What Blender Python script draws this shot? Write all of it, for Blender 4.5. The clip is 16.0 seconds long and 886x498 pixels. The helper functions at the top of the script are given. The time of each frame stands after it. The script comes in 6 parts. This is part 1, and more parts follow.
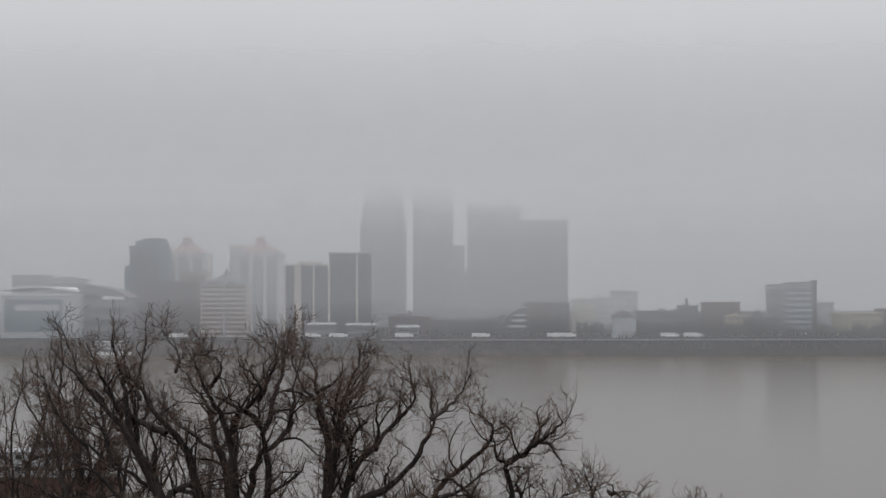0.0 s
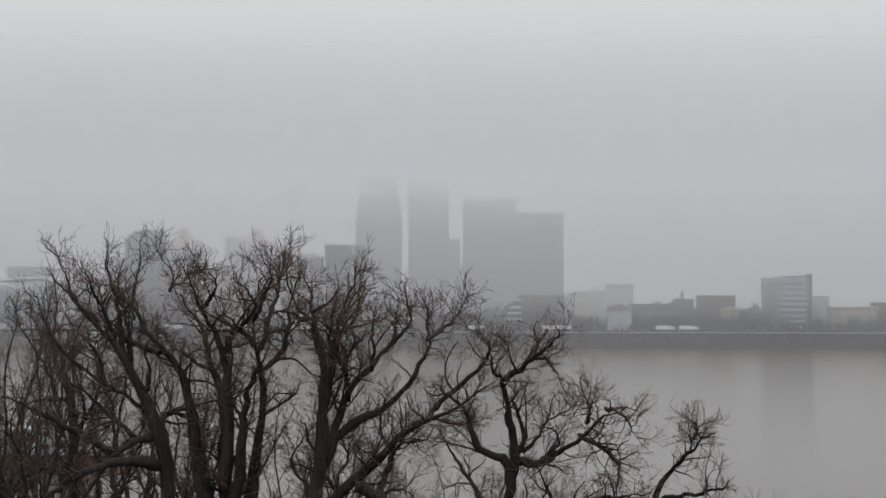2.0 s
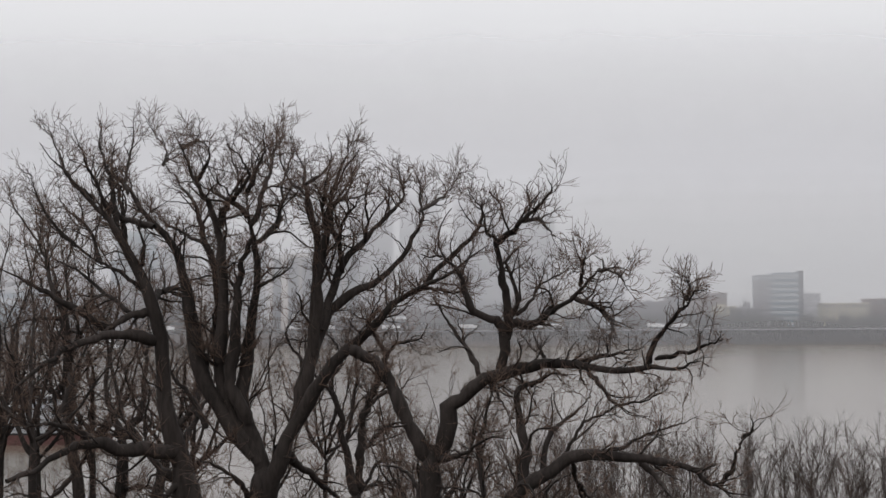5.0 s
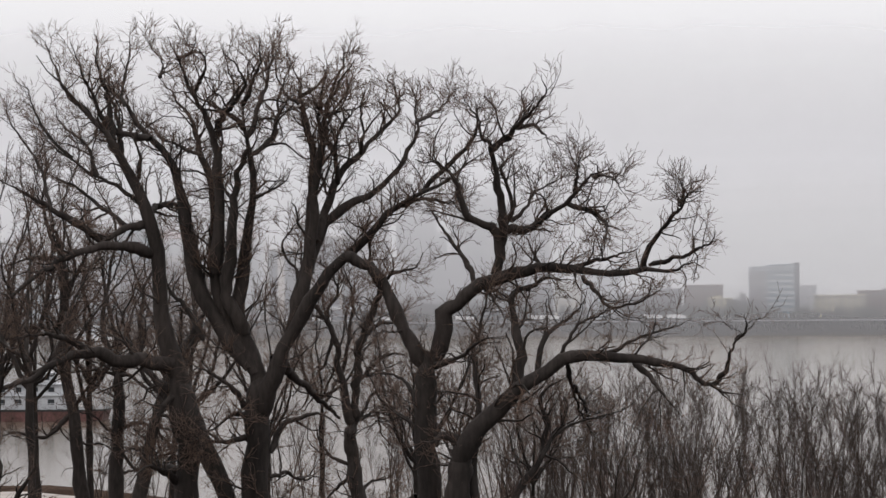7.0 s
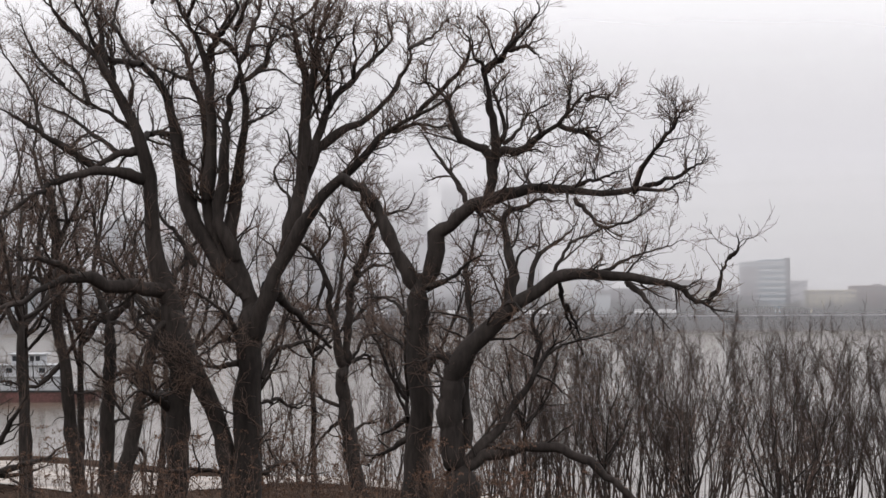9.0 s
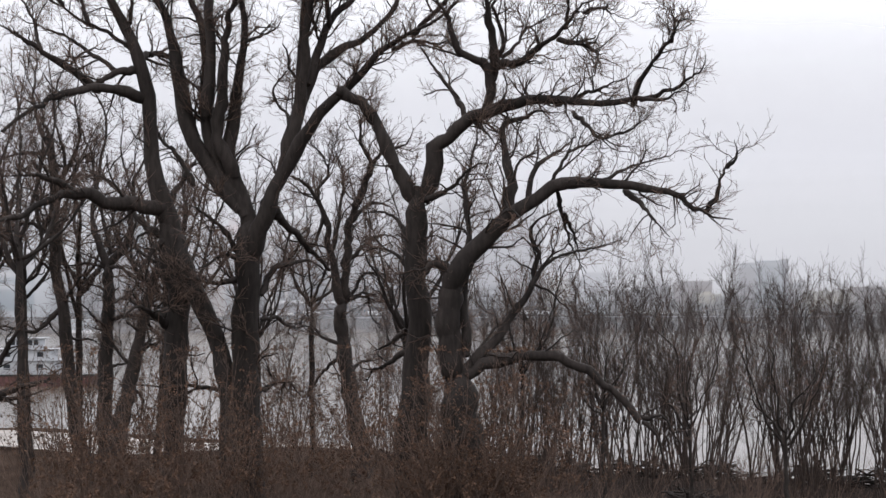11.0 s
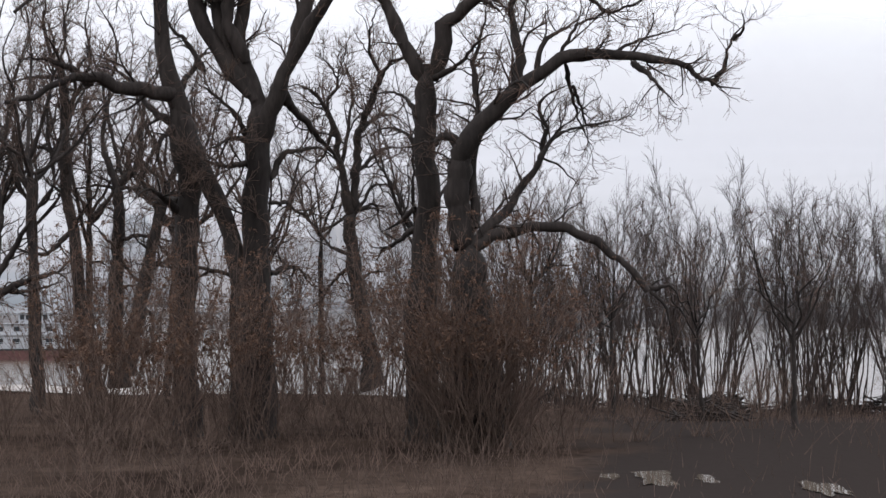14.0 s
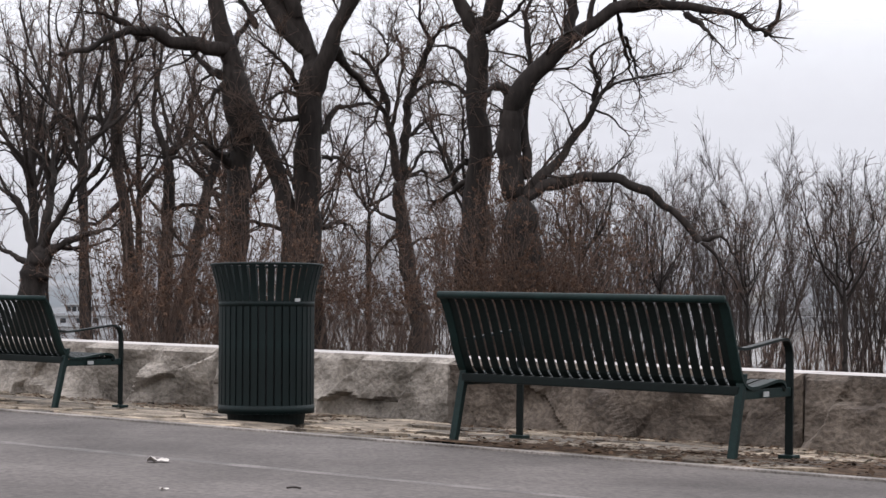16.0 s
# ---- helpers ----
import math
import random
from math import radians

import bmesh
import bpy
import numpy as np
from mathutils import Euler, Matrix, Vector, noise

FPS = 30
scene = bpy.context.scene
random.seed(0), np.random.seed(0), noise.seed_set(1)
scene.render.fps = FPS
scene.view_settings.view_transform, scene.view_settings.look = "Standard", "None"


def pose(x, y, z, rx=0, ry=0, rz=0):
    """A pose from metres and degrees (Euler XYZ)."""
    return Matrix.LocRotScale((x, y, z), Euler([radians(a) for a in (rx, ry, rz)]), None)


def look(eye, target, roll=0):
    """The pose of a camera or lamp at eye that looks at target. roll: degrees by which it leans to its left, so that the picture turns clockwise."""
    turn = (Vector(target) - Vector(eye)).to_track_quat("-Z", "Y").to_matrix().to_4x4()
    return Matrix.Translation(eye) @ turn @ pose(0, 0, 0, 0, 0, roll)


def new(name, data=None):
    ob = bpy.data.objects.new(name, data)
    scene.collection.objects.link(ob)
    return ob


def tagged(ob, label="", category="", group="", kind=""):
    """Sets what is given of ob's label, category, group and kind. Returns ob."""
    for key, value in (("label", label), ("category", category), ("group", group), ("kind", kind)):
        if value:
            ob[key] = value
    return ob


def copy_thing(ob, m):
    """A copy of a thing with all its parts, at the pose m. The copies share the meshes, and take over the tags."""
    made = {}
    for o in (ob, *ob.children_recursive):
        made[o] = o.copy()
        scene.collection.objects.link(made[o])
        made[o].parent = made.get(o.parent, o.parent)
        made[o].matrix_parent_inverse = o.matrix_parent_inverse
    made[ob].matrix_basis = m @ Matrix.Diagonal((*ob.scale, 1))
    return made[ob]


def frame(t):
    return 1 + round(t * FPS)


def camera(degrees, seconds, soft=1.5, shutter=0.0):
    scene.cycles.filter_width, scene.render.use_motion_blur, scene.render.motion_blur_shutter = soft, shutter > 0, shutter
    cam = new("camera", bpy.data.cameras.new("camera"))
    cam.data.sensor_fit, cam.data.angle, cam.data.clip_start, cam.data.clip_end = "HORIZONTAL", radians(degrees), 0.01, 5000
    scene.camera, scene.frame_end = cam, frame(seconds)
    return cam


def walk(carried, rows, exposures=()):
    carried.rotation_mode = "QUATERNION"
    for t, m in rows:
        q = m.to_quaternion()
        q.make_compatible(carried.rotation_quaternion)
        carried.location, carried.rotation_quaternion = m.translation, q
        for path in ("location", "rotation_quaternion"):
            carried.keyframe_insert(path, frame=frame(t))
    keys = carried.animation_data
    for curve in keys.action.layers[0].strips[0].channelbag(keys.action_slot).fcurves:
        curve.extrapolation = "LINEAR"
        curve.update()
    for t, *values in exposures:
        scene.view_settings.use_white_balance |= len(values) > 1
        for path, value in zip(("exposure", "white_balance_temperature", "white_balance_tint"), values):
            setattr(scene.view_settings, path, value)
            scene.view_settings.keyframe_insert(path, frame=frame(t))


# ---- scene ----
cam = camera(28.0, 16.0)
PATH = [
    (0, (0.776, -0.12, 23.827), (0.702, 1.877, 23.889), -0.1),
    (0.5, (0.816, 0.13, 23.096), (0.745, 2.127, 23.158), -0.1),
    (1, (0.793, 0.212, 22.441), (0.723, 2.21, 22.501), -0.0),
    (1.5, (0.74, 0.254, 21.749), (0.67, 2.252, 21.807), -0.0),
    (2, (0.716, 0.426, 20.99), (0.647, 2.424, 21.049), 0.1),
    (2.5, (0.776, 0.451, 20.184), (0.709, 2.449, 20.245), 0.0),
    (3, (0.741, 0.353, 19.387), (0.678, 2.352, 19.445), -0.0),
    (3.5, (0.682, 0.362, 18.649), (0.62, 2.36, 18.707), -0.0),
    (4, (0.694, 0.379, 17.902), (0.633, 2.377, 17.965), -0.3),
    (4.2, (0.607, 0.441, 17.583), (0.547, 2.439, 17.646), -0.1),
    (6.3, (0.729, 0.113, 13.792), (0.672, 2.111, 13.87), -0.9),
    (6.5, (0.66, 0.122, 13.625), (0.601, 2.12, 13.694), -0.3),
    (7, (0.671, 0.157, 12.842), (0.616, 2.155, 12.907), -0.4),
    (7.5, (0.66, 0.176, 12.185), (0.606, 2.175, 12.246), -0.3),
    (8, (0.588, 0.236, 11.557), (0.538, 2.235, 11.618), -0.3),
    (8.5, (0.606, 0.211, 10.896), (0.559, 2.21, 10.957), -0.2),
    (9, (0.61, 0.26, 10.169), (0.565, 2.259, 10.233), -0.3),
    (11.5, (0.593, 0.308, 6.2), (0.55, 2.306, 6.271), -0.2),
    (12, (0.589, 0.214, 5.533), (0.546, 2.213, 5.604), -0.3),
    (12.5, (0.567, 0.093, 4.807), (0.524, 2.091, 4.879), -0.4),
    (13, (0.568, 0.102, 4.003), (0.524, 2.1, 4.079), -0.4),
    (13.5, (0.534, 0.091, 3.292), (0.487, 2.089, 3.366), -0.3),
    (14, (0.536, 0.077, 2.552), (0.484, 2.074, 2.626), -0.3),
    (14.5, (0.318, 0.049, 1.811), (0.264, 2.047, 1.885), -0.3),
    (15, (0.288, 0.04, 1.203), (0.221, 2.037, 1.283), 0.1),
    (15.5, (0.279, 0.027, 0.802), (0.192, 2.024, 0.883), 0.1),
    (16, (0.244, 0.033, 0.633), (0.144, 2.028, 0.715), 0.1),
]
walk(cam, [(t, look(eye, target, roll)) for t, eye, target, roll in PATH],
     [(0, 0.07, 6500, 10), (1.5, 0.16, 6500, 10), (3.5, 0.32, 6550, 11), (7, 0.60, 6700, 13), (9, 0.75, 6700, 14), (12.5, 0.88, 6250, 13), (16, 0.88, 6400, 14)])

# ---- world and light ----
world = bpy.data.worlds.new("overcast")
scene.world = world
world.use_nodes = True
wn, wl = world.node_tree.nodes, world.node_tree.links
wn.clear()
w_out = wn.new("ShaderNodeOutputWorld")
w_bg = wn.new("ShaderNodeBackground")
w_sky = wn.new("ShaderNodeTexSky")
w_sky.sky_type = "NISHITA"
w_sky.sun_disc = False
w_sky.sun_elevation, w_sky.sun_rotation = radians(50), radians(200)
w_sky.dust_density = 6.0
w_gain = wn.new("ShaderNodeVectorMath")
w_gain.operation = "SCALE"
w_gain.inputs["Scale"].default_value = 0.10
wl.new(w_sky.outputs[0], w_gain.inputs[0])
w_tc = wn.new("ShaderNodeTexCoord")
w_sep = wn.new("ShaderNodeSeparateXYZ")
wl.new(w_tc.outputs["Generated"], w_sep.inputs[0])
w_noise = wn.new("ShaderNodeTexNoise")
w_noise.inputs["Scale"].default_value = 5.0
w_noise.inputs["Detail"].default_value = 3.0
wl.new(w_tc.outputs["Generated"], w_noise.inputs["Vector"])
w_wob = wn.new("ShaderNodeMath")
w_wob.operation = "MULTIPLY_ADD"
w_wob.inputs[1].default_value = 0.02
wl.new(w_noise.outputs[0], w_wob.inputs[0])
wl.new(w_sep.outputs["Z"], w_wob.inputs[2])
w_ramp = wn.new("ShaderNodeValToRGB")
wl.new(w_wob.outputs[0], w_ramp.inputs[0])
els = w_ramp.color_ramp.elements
els[0].position, els[0].color = 0.0, (0.285, 0.29, 0.297, 1)
els[1].position, els[1].color = 1.0, (1.25, 1.28, 1.35, 1)
for at, c in ((0.03, (0.305, 0.31, 0.318)), (0.075, (0.395, 0.402, 0.412)), (0.12, (0.520, 0.529, 0.543)), (0.17, (0.615, 0.627, 0.645)), (0.4, (0.90, 0.915, 0.94))):
    e = els.new(at)
    e.color = (*c, 1)
w_mix = wn.new("ShaderNodeMixRGB")
w_mix.inputs[0].default_value = 0.93
wl.new(w_gain.outputs[0], w_mix.inputs[1])
wl.new(w_ramp.outputs[0], w_mix.inputs[2])
wl.new(w_mix.outputs[0], w_bg.inputs[0])
w_bg.inputs[1].default_value = 1.0
wl.new(w_bg.outputs[0], w_out.inputs[0])

sun_data = bpy.data.lights.new("sun", "SUN")
sun_data.energy, sun_data.angle, sun_data.color = 0.5, radians(40), (1.0, 0.98, 0.95)
sun = new("sun", sun_data)
sun.matrix_world = pose(0, 0, 60, 38, 0, 160)


# ---- materials ----
def mat(name, base, rough=0.8, metal=0.0, vary=0.25, scale=3.0, fine=40.0, bump=0.3, dist=0.02, tint=None, spec=0.4, stretch=(1, 1, 1), random_amount=0.0, coords="Object"):
    """A surface with two scales of variation: broad stains and fine grain with relief."""
    m = bpy.data.materials.new(name)
    m.use_nodes = True
    nt = m.node_tree
    n, l = nt.nodes, nt.links
    p = n["Principled BSDF"]
    tc = n.new("ShaderNodeTexCoord")
    mp = n.new("ShaderNodeMapping")
    mp.inputs["Scale"].default_value = stretch
    l.new(tc.outputs[coords], mp.inputs[0])
    n1 = n.new("ShaderNodeTexNoise")
    n1.inputs["Scale"].default_value, n1.inputs["Detail"].default_value = scale, 5
    n2 = n.new("ShaderNodeTexNoise")
    n2.inputs["Scale"].default_value, n2.inputs["Detail"].default_value = fine, 6
    l.new(mp.outputs[0], n1.inputs["Vector"])
    l.new(mp.outputs[0], n2.inputs["Vector"])
    r = n.new("ShaderNodeValToRGB")
    lo = [c * (1 - vary) for c in base]
    hi = [min(1, c * (1 + vary)) for c in (tint or base)]
    r.color_ramp.elements[0].position, r.color_ramp.elements[0].color = 0.3, (*lo, 1)
    r.color_ramp.elements[1].position, r.color_ramp.elements[1].color = 0.7, (*hi, 1)
    l.new(n1.outputs[0], r.inputs[0])
    mx = n.new("ShaderNodeMixRGB")
    mx.blend_type = "MULTIPLY"
    mx.inputs[0].default_value = min(1, vary * 2)
    r2 = n.new("ShaderNodeValToRGB")
    r2.color_ramp.elements[0].position, r2.color_ramp.elements[0].color = 0.32, (0.5, 0.5, 0.5, 1)
    r2.color_ramp.elements[1].position, r2.color_ramp.elements[1].color = 0.62, (1.15, 1.15, 1.15, 1)
    l.new(n2.outputs[0], r2.inputs[0])
    l.new(r.outputs[0], mx.inputs[1])
    l.new(r2.outputs[0], mx.inputs[2])
    last = mx.outputs[0]
    if random_amount:
        oi = n.new("ShaderNodeObjectInfo")
        mr = n.new("ShaderNodeMapRange")
        mr.inputs["To Min"].default_value, mr.inputs["To Max"].default_value = 1 - random_amount, 1 + random_amount
        l.new(oi.outputs["Random"], mr.inputs[0])
        hs = n.new("ShaderNodeHueSaturation")
        l.new(mr.outputs[0], hs.inputs["Value"])
        l.new(last, hs.inputs["Color"])
        last = hs.outputs[0]
    l.new(last, p.inputs["Base Color"])
    p.inputs["Roughness"].default_value, p.inputs["Metallic"].default_value = rough, metal
    p.inputs["Specular IOR Level"].default_value = spec
    if bump:
        b = n.new("ShaderNodeBump")
        b.inputs["Strength"].default_value, b.inputs["Distance"].default_value = bump, dist
        l.new(n2.outputs[0], b.inputs["Height"])
        l.new(b.outputs[0], p.inputs["Normal"])
    return m


M_BARK = mat("bark", (0.027, 0.0225, 0.020), 0.92, vary=0.35, scale=0.6, fine=7, bump=0.8, dist=0.05, tint=(0.034, 0.028, 0.025), stretch=(1, 1, 0.25), spec=0.2)
M_TWIG = mat("twig", (0.094, 0.063, 0.048), 0.9, vary=0.3, scale=0.5, fine=9, bump=0, spec=0.2)
M_SAPLING = mat("sapling_bark", (0.056, 0.042, 0.036), 0.9, vary=0.3, scale=0.4, fine=6, bump=0, spec=0.2, random_amount=0.2)
M_BRUSH = mat("dry_brush", (0.125, 0.094, 0.077), 0.95, vary=0.4, scale=0.25, fine=3, bump=0, tint=(0.115, 0.079, 0.063), spec=0.1)
M_DEADLEAF = mat("dead_leaf", (0.11, 0.066, 0.045), 0.9, vary=0.4, scale=2, fine=9, bump=0, spec=0.15)
M_SOIL = mat("soil", (0.031, 0.022, 0.018), 1.0, vary=0.45, scale=0.15, fine=2.5, bump=0.8, dist=0.15, tint=(0.045, 0.032, 0.025), spec=0.0)


def wet_hollow(m):
    """Black mud lying in the hollow by the puddles, with a ragged edge."""
    n, l = m.node_tree.nodes, m.node_tree.links
    p = n["Principled BSDF"]
    tc = n.new("ShaderNodeTexCoord")
    slope = n.new("ShaderNodeVectorMath")
    slope.operation = "DOT_PRODUCT"
    slope.inputs[1].default_value = (1.0, -0.045, 0.0)
    ns = n.new("ShaderNodeTexNoise")
    ns.inputs["Scale"].default_value, ns.inputs["Detail"].default_value = 0.22, 6
    l.new(tc.outputs["Object"], slope.inputs[0])
    l.new(tc.outputs["Object"], ns.inputs["Vector"])
    edge = n.new("ShaderNodeMath")
    edge.operation = "MULTIPLY_ADD"
    edge.inputs[1].default_value = 9.0
    l.new(ns.outputs[0], edge.inputs[0])
    l.new(slope.outputs["Value"], edge.inputs[2])
    mr = n.new("ShaderNodeMapRange")
    mr.inputs["From Min"].default_value, mr.inputs["From Max"].default_value = 4.4, 6.8
    l.new(edge.outputs[0], mr.inputs[0])
    mix = n.new("ShaderNodeMixRGB")
    mix.inputs[2].default_value = (0.026, 0.0215, 0.0195, 1)
    l.new(mr.outputs[0], mix.inputs[0])
    l.new(p.inputs["Base Color"].links[0].from_socket, mix.inputs[1])
    l.new(mix.outputs[0], p.inputs["Base Color"])


wet_hollow(M_SOIL)
M_BANK = mat("bank_mud", (0.15, 0.125, 0.105), 0.5, vary=0.45, scale=0.35, fine=2, bump=0.4, dist=0.08, tint=(0.24, 0.21, 0.18), stretch=(0.25, 1, 1))
M_ASPHALT = mat("asphalt", (0.072, 0.060, 0.054), 0.85, vary=0.4, scale=0.8, fine=42, bump=0.6, dist=0.008, tint=(0.092, 0.080, 0.074), spec=0.3)
M_SEAM = mat("worn_line", (0.185, 0.165, 0.148), 0.85, vary=0.45, scale=3, fine=60, bump=0.3, dist=0.004)
M_ROADLINE = mat("worn_line_paint", (0.128, 0.114, 0.106), 0.85, vary=0.4, scale=4, fine=70, bump=0.3, dist=0.004)
M_LEAFLITTER = mat("leaf_litter", (0.045, 0.030, 0.020), 0.95, vary=0.5, scale=6, fine=40, bump=0, tint=(0.075, 0.048, 0.03), spec=0.1)
M_FLAG = mat("flagstone", (0.082, 0.060, 0.042), 0.85, vary=0.6, scale=4.5, fine=38, bump=0.6, dist=0.012, tint=(0.172, 0.138, 0.10), stretch=(1, 2.2, 1), random_amount=0.6)
M_BED = mat("joint_dirt", (0.02, 0.015, 0.012), 0.95, vary=0.4, scale=4, fine=40, bump=0.6, dist=0.01)
M_STONE = mat("limestone", (0.076, 0.058, 0.045), 0.92, vary=0.4, scale=3.2, fine=34, bump=0.9, dist=0.02, tint=(0.132, 0.107, 0.086), random_amount=0.26)
M_STONEPALE = mat("pale_limestone", (0.150, 0.130, 0.108), 0.92, vary=0.34, scale=3.0, fine=34, bump=0.9, dist=0.02, tint=(0.255, 0.228, 0.198), random_amount=0.12)
M_STONETOP = mat("paler_top_limestone", (0.36, 0.335, 0.315), 0.85, vary=0.15, scale=1.5, fine=20, bump=0.3, dist=0.006)
M_MOSS = mat("moss", (0.055, 0.065, 0.022), 0.95, vary=0.4, scale=6, fine=50, bump=0.6, dist=0.01)
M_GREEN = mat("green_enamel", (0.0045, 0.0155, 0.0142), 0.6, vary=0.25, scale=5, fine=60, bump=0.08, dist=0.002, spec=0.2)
# green_enamel darkened: shade put into slats, rails and front legs
M_GREENSHADED = mat("green_enamel_shaded", (0.0045, 0.0085, 0.008), 0.6, vary=0.25, scale=5, fine=60, bump=0.08, dist=0.002, spec=0.18)
M_BIN = mat("bin_enamel", (0.0034, 0.0095, 0.0093), 0.6, vary=0.3, scale=5, fine=60, bump=0.08, dist=0.002, spec=0.2)
M_LINER = mat("plastic_liner", (0.02, 0.022, 0.022), 0.5, vary=0.2, scale=4, fine=30, bump=0.1, dist=0.004)
M_PLATE = mat("pale_badge", (0.35, 0.36, 0.36), 0.5, vary=0.1, scale=8, fine=60, bump=0)
M_PAPER = mat("litter_paper", (0.5, 0.46, 0.42), 0.8, vary=0.2, scale=20, fine=90, bump=0.4, dist=0.004)
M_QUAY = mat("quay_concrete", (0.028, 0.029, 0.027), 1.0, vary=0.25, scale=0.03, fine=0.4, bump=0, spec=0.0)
M_FARTREE = mat("far_trees", (0.055, 0.052, 0.045), 0.95, vary=0.3, scale=0.1, fine=1, bump=0)
# white boat paint greyed down, the haze put into its colour
M_BOATWHITE = mat("hazed_boat_white", (0.46, 0.48, 0.51), 0.7, vary=0.2, scale=0.5, fine=5, bump=0, tint=(0.36, 0.37, 0.38))
M_WHITE = mat("white_paint", (0.75, 0.75, 0.75), 0.6, vary=0.08, scale=0.3, fine=4, bump=0)
# hull red dulled in its base colour for the fog
M_BOATRED = mat("hull_red", (0.105, 0.048, 0.044), 0.6, vary=0.3, scale=0.3, fine=3, bump=0.1)
M_DARKGLASS = mat("dark_glass", (0.02, 0.025, 0.03), 0.15, vary=0.2, scale=0.3, fine=3, bump=0, spec=0.6)


def facade(name, base, vary=0.12):
    return mat(name, base, 0.85, vary=vary, scale=0.04, fine=0.5, bump=0, spec=0.15)


M_TOWERGREY = facade("grey_granite", (0.20, 0.19, 0.20))
M_TOWERDARK = facade("dark_curtain_wall", (0.055, 0.06, 0.07))
M_CREAM = facade("cream_precast", (0.50, 0.45, 0.41))
M_BROWN = facade("brown_brick", (0.15, 0.10, 0.085))
M_BLUEGLASS = facade("blue_glass", (0.105, 0.165, 0.20))
M_ROOFRED = facade("copper_red_roof", (0.27, 0.15, 0.12))
M_TAN = facade("tan_stucco", (0.42, 0.38, 0.27))
M_PALE = facade("pale_panels", (0.40, 0.43, 0.45))

# fog: haze painted on sheets, thicker upward, thin enough below to see the shore
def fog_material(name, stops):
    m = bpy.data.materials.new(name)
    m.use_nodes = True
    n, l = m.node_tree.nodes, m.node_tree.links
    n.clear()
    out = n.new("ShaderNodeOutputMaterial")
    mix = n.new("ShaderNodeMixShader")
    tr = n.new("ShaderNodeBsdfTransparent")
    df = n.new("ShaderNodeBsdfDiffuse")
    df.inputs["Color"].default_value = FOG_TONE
    # shading normal tipped up so the upright sheet takes more sky light
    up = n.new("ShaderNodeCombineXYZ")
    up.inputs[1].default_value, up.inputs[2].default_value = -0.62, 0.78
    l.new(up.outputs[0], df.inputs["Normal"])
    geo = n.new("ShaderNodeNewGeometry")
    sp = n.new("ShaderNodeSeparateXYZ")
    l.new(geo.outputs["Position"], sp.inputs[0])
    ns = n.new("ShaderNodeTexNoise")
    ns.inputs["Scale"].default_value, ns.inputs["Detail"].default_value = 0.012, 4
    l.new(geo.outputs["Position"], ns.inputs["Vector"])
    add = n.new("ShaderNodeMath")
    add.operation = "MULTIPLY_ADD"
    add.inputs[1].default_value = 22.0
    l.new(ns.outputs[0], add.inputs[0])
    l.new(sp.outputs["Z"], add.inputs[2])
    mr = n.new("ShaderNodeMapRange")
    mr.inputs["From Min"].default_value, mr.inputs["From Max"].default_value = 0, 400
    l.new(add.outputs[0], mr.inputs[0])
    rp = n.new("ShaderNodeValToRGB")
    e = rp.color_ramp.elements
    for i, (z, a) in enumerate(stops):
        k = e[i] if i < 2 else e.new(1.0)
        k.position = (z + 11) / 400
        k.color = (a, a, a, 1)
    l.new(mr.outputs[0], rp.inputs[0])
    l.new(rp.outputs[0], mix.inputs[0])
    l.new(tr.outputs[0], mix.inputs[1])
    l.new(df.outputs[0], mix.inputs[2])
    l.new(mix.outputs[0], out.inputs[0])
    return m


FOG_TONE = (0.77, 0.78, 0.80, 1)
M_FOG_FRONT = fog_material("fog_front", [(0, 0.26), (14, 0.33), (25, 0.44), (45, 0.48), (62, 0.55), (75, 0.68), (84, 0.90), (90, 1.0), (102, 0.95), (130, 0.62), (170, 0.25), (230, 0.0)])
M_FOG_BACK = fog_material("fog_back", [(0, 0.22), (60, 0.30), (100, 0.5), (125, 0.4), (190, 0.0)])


def water_material():
    m = bpy.data.materials.new("river_water")
    m.use_nodes = True
    n, l = m.node_tree.nodes, m.node_tree.links
    p = n["Principled BSDF"]
    p.inputs["Base Color"].default_value = (0.105, 0.088, 0.068, 1)
    p.inputs["Roughness"].default_value = 0.15
    p.inputs["IOR"].default_value = 1.33
    tc = n.new("ShaderNodeTexCoord")
    mp = n.new("ShaderNodeMapping")
    mp.inputs["Scale"].default_value = (0.25, 1.0, 1)
    l.new(tc.outputs["Object"], mp.inputs[0])
    ns = n.new("ShaderNodeTexNoise")
    ns.inputs["Scale"].default_value, ns.inputs["Detail"].default_value = 0.9, 4
    l.new(mp.outputs[0], ns.inputs["Vector"])
    b = n.new("ShaderNodeBump")
    b.inputs["Strength"].default_value, b.inputs["Distance"].default_value = 0.25, 0.06
    l.new(ns.outputs[0], b.inputs["Height"])
    l.new(b.outputs[0], p.inputs["Normal"])
    return m


M_WATER = water_material()


# ---- building blocks ----
def part(name, bm, material, parent=None, label="", smooth=False):
    me = bpy.data.meshes.new(name)
    bm.to_mesh(me)
    bm.free()
    me.materials.append(material)
    if smooth:
        me.polygons.foreach_set("use_smooth", [True] * len(me.polygons))
    ob = new(name, me)
    if parent:
        ob.parent = parent
    if label:
        tagged(ob, label)
    return ob


def piece(name, me, parent, m=None):
    ob = new(name, me)
    ob.parent = parent
    if m is not None:
        ob.matrix_basis = m
    return ob


def thing(name, m, label, category, group="", kind=""):
    e = new(name)
    e.empty_display_size = 0.2
    e.matrix_basis = m
    return tagged(e, label, category, group, kind)


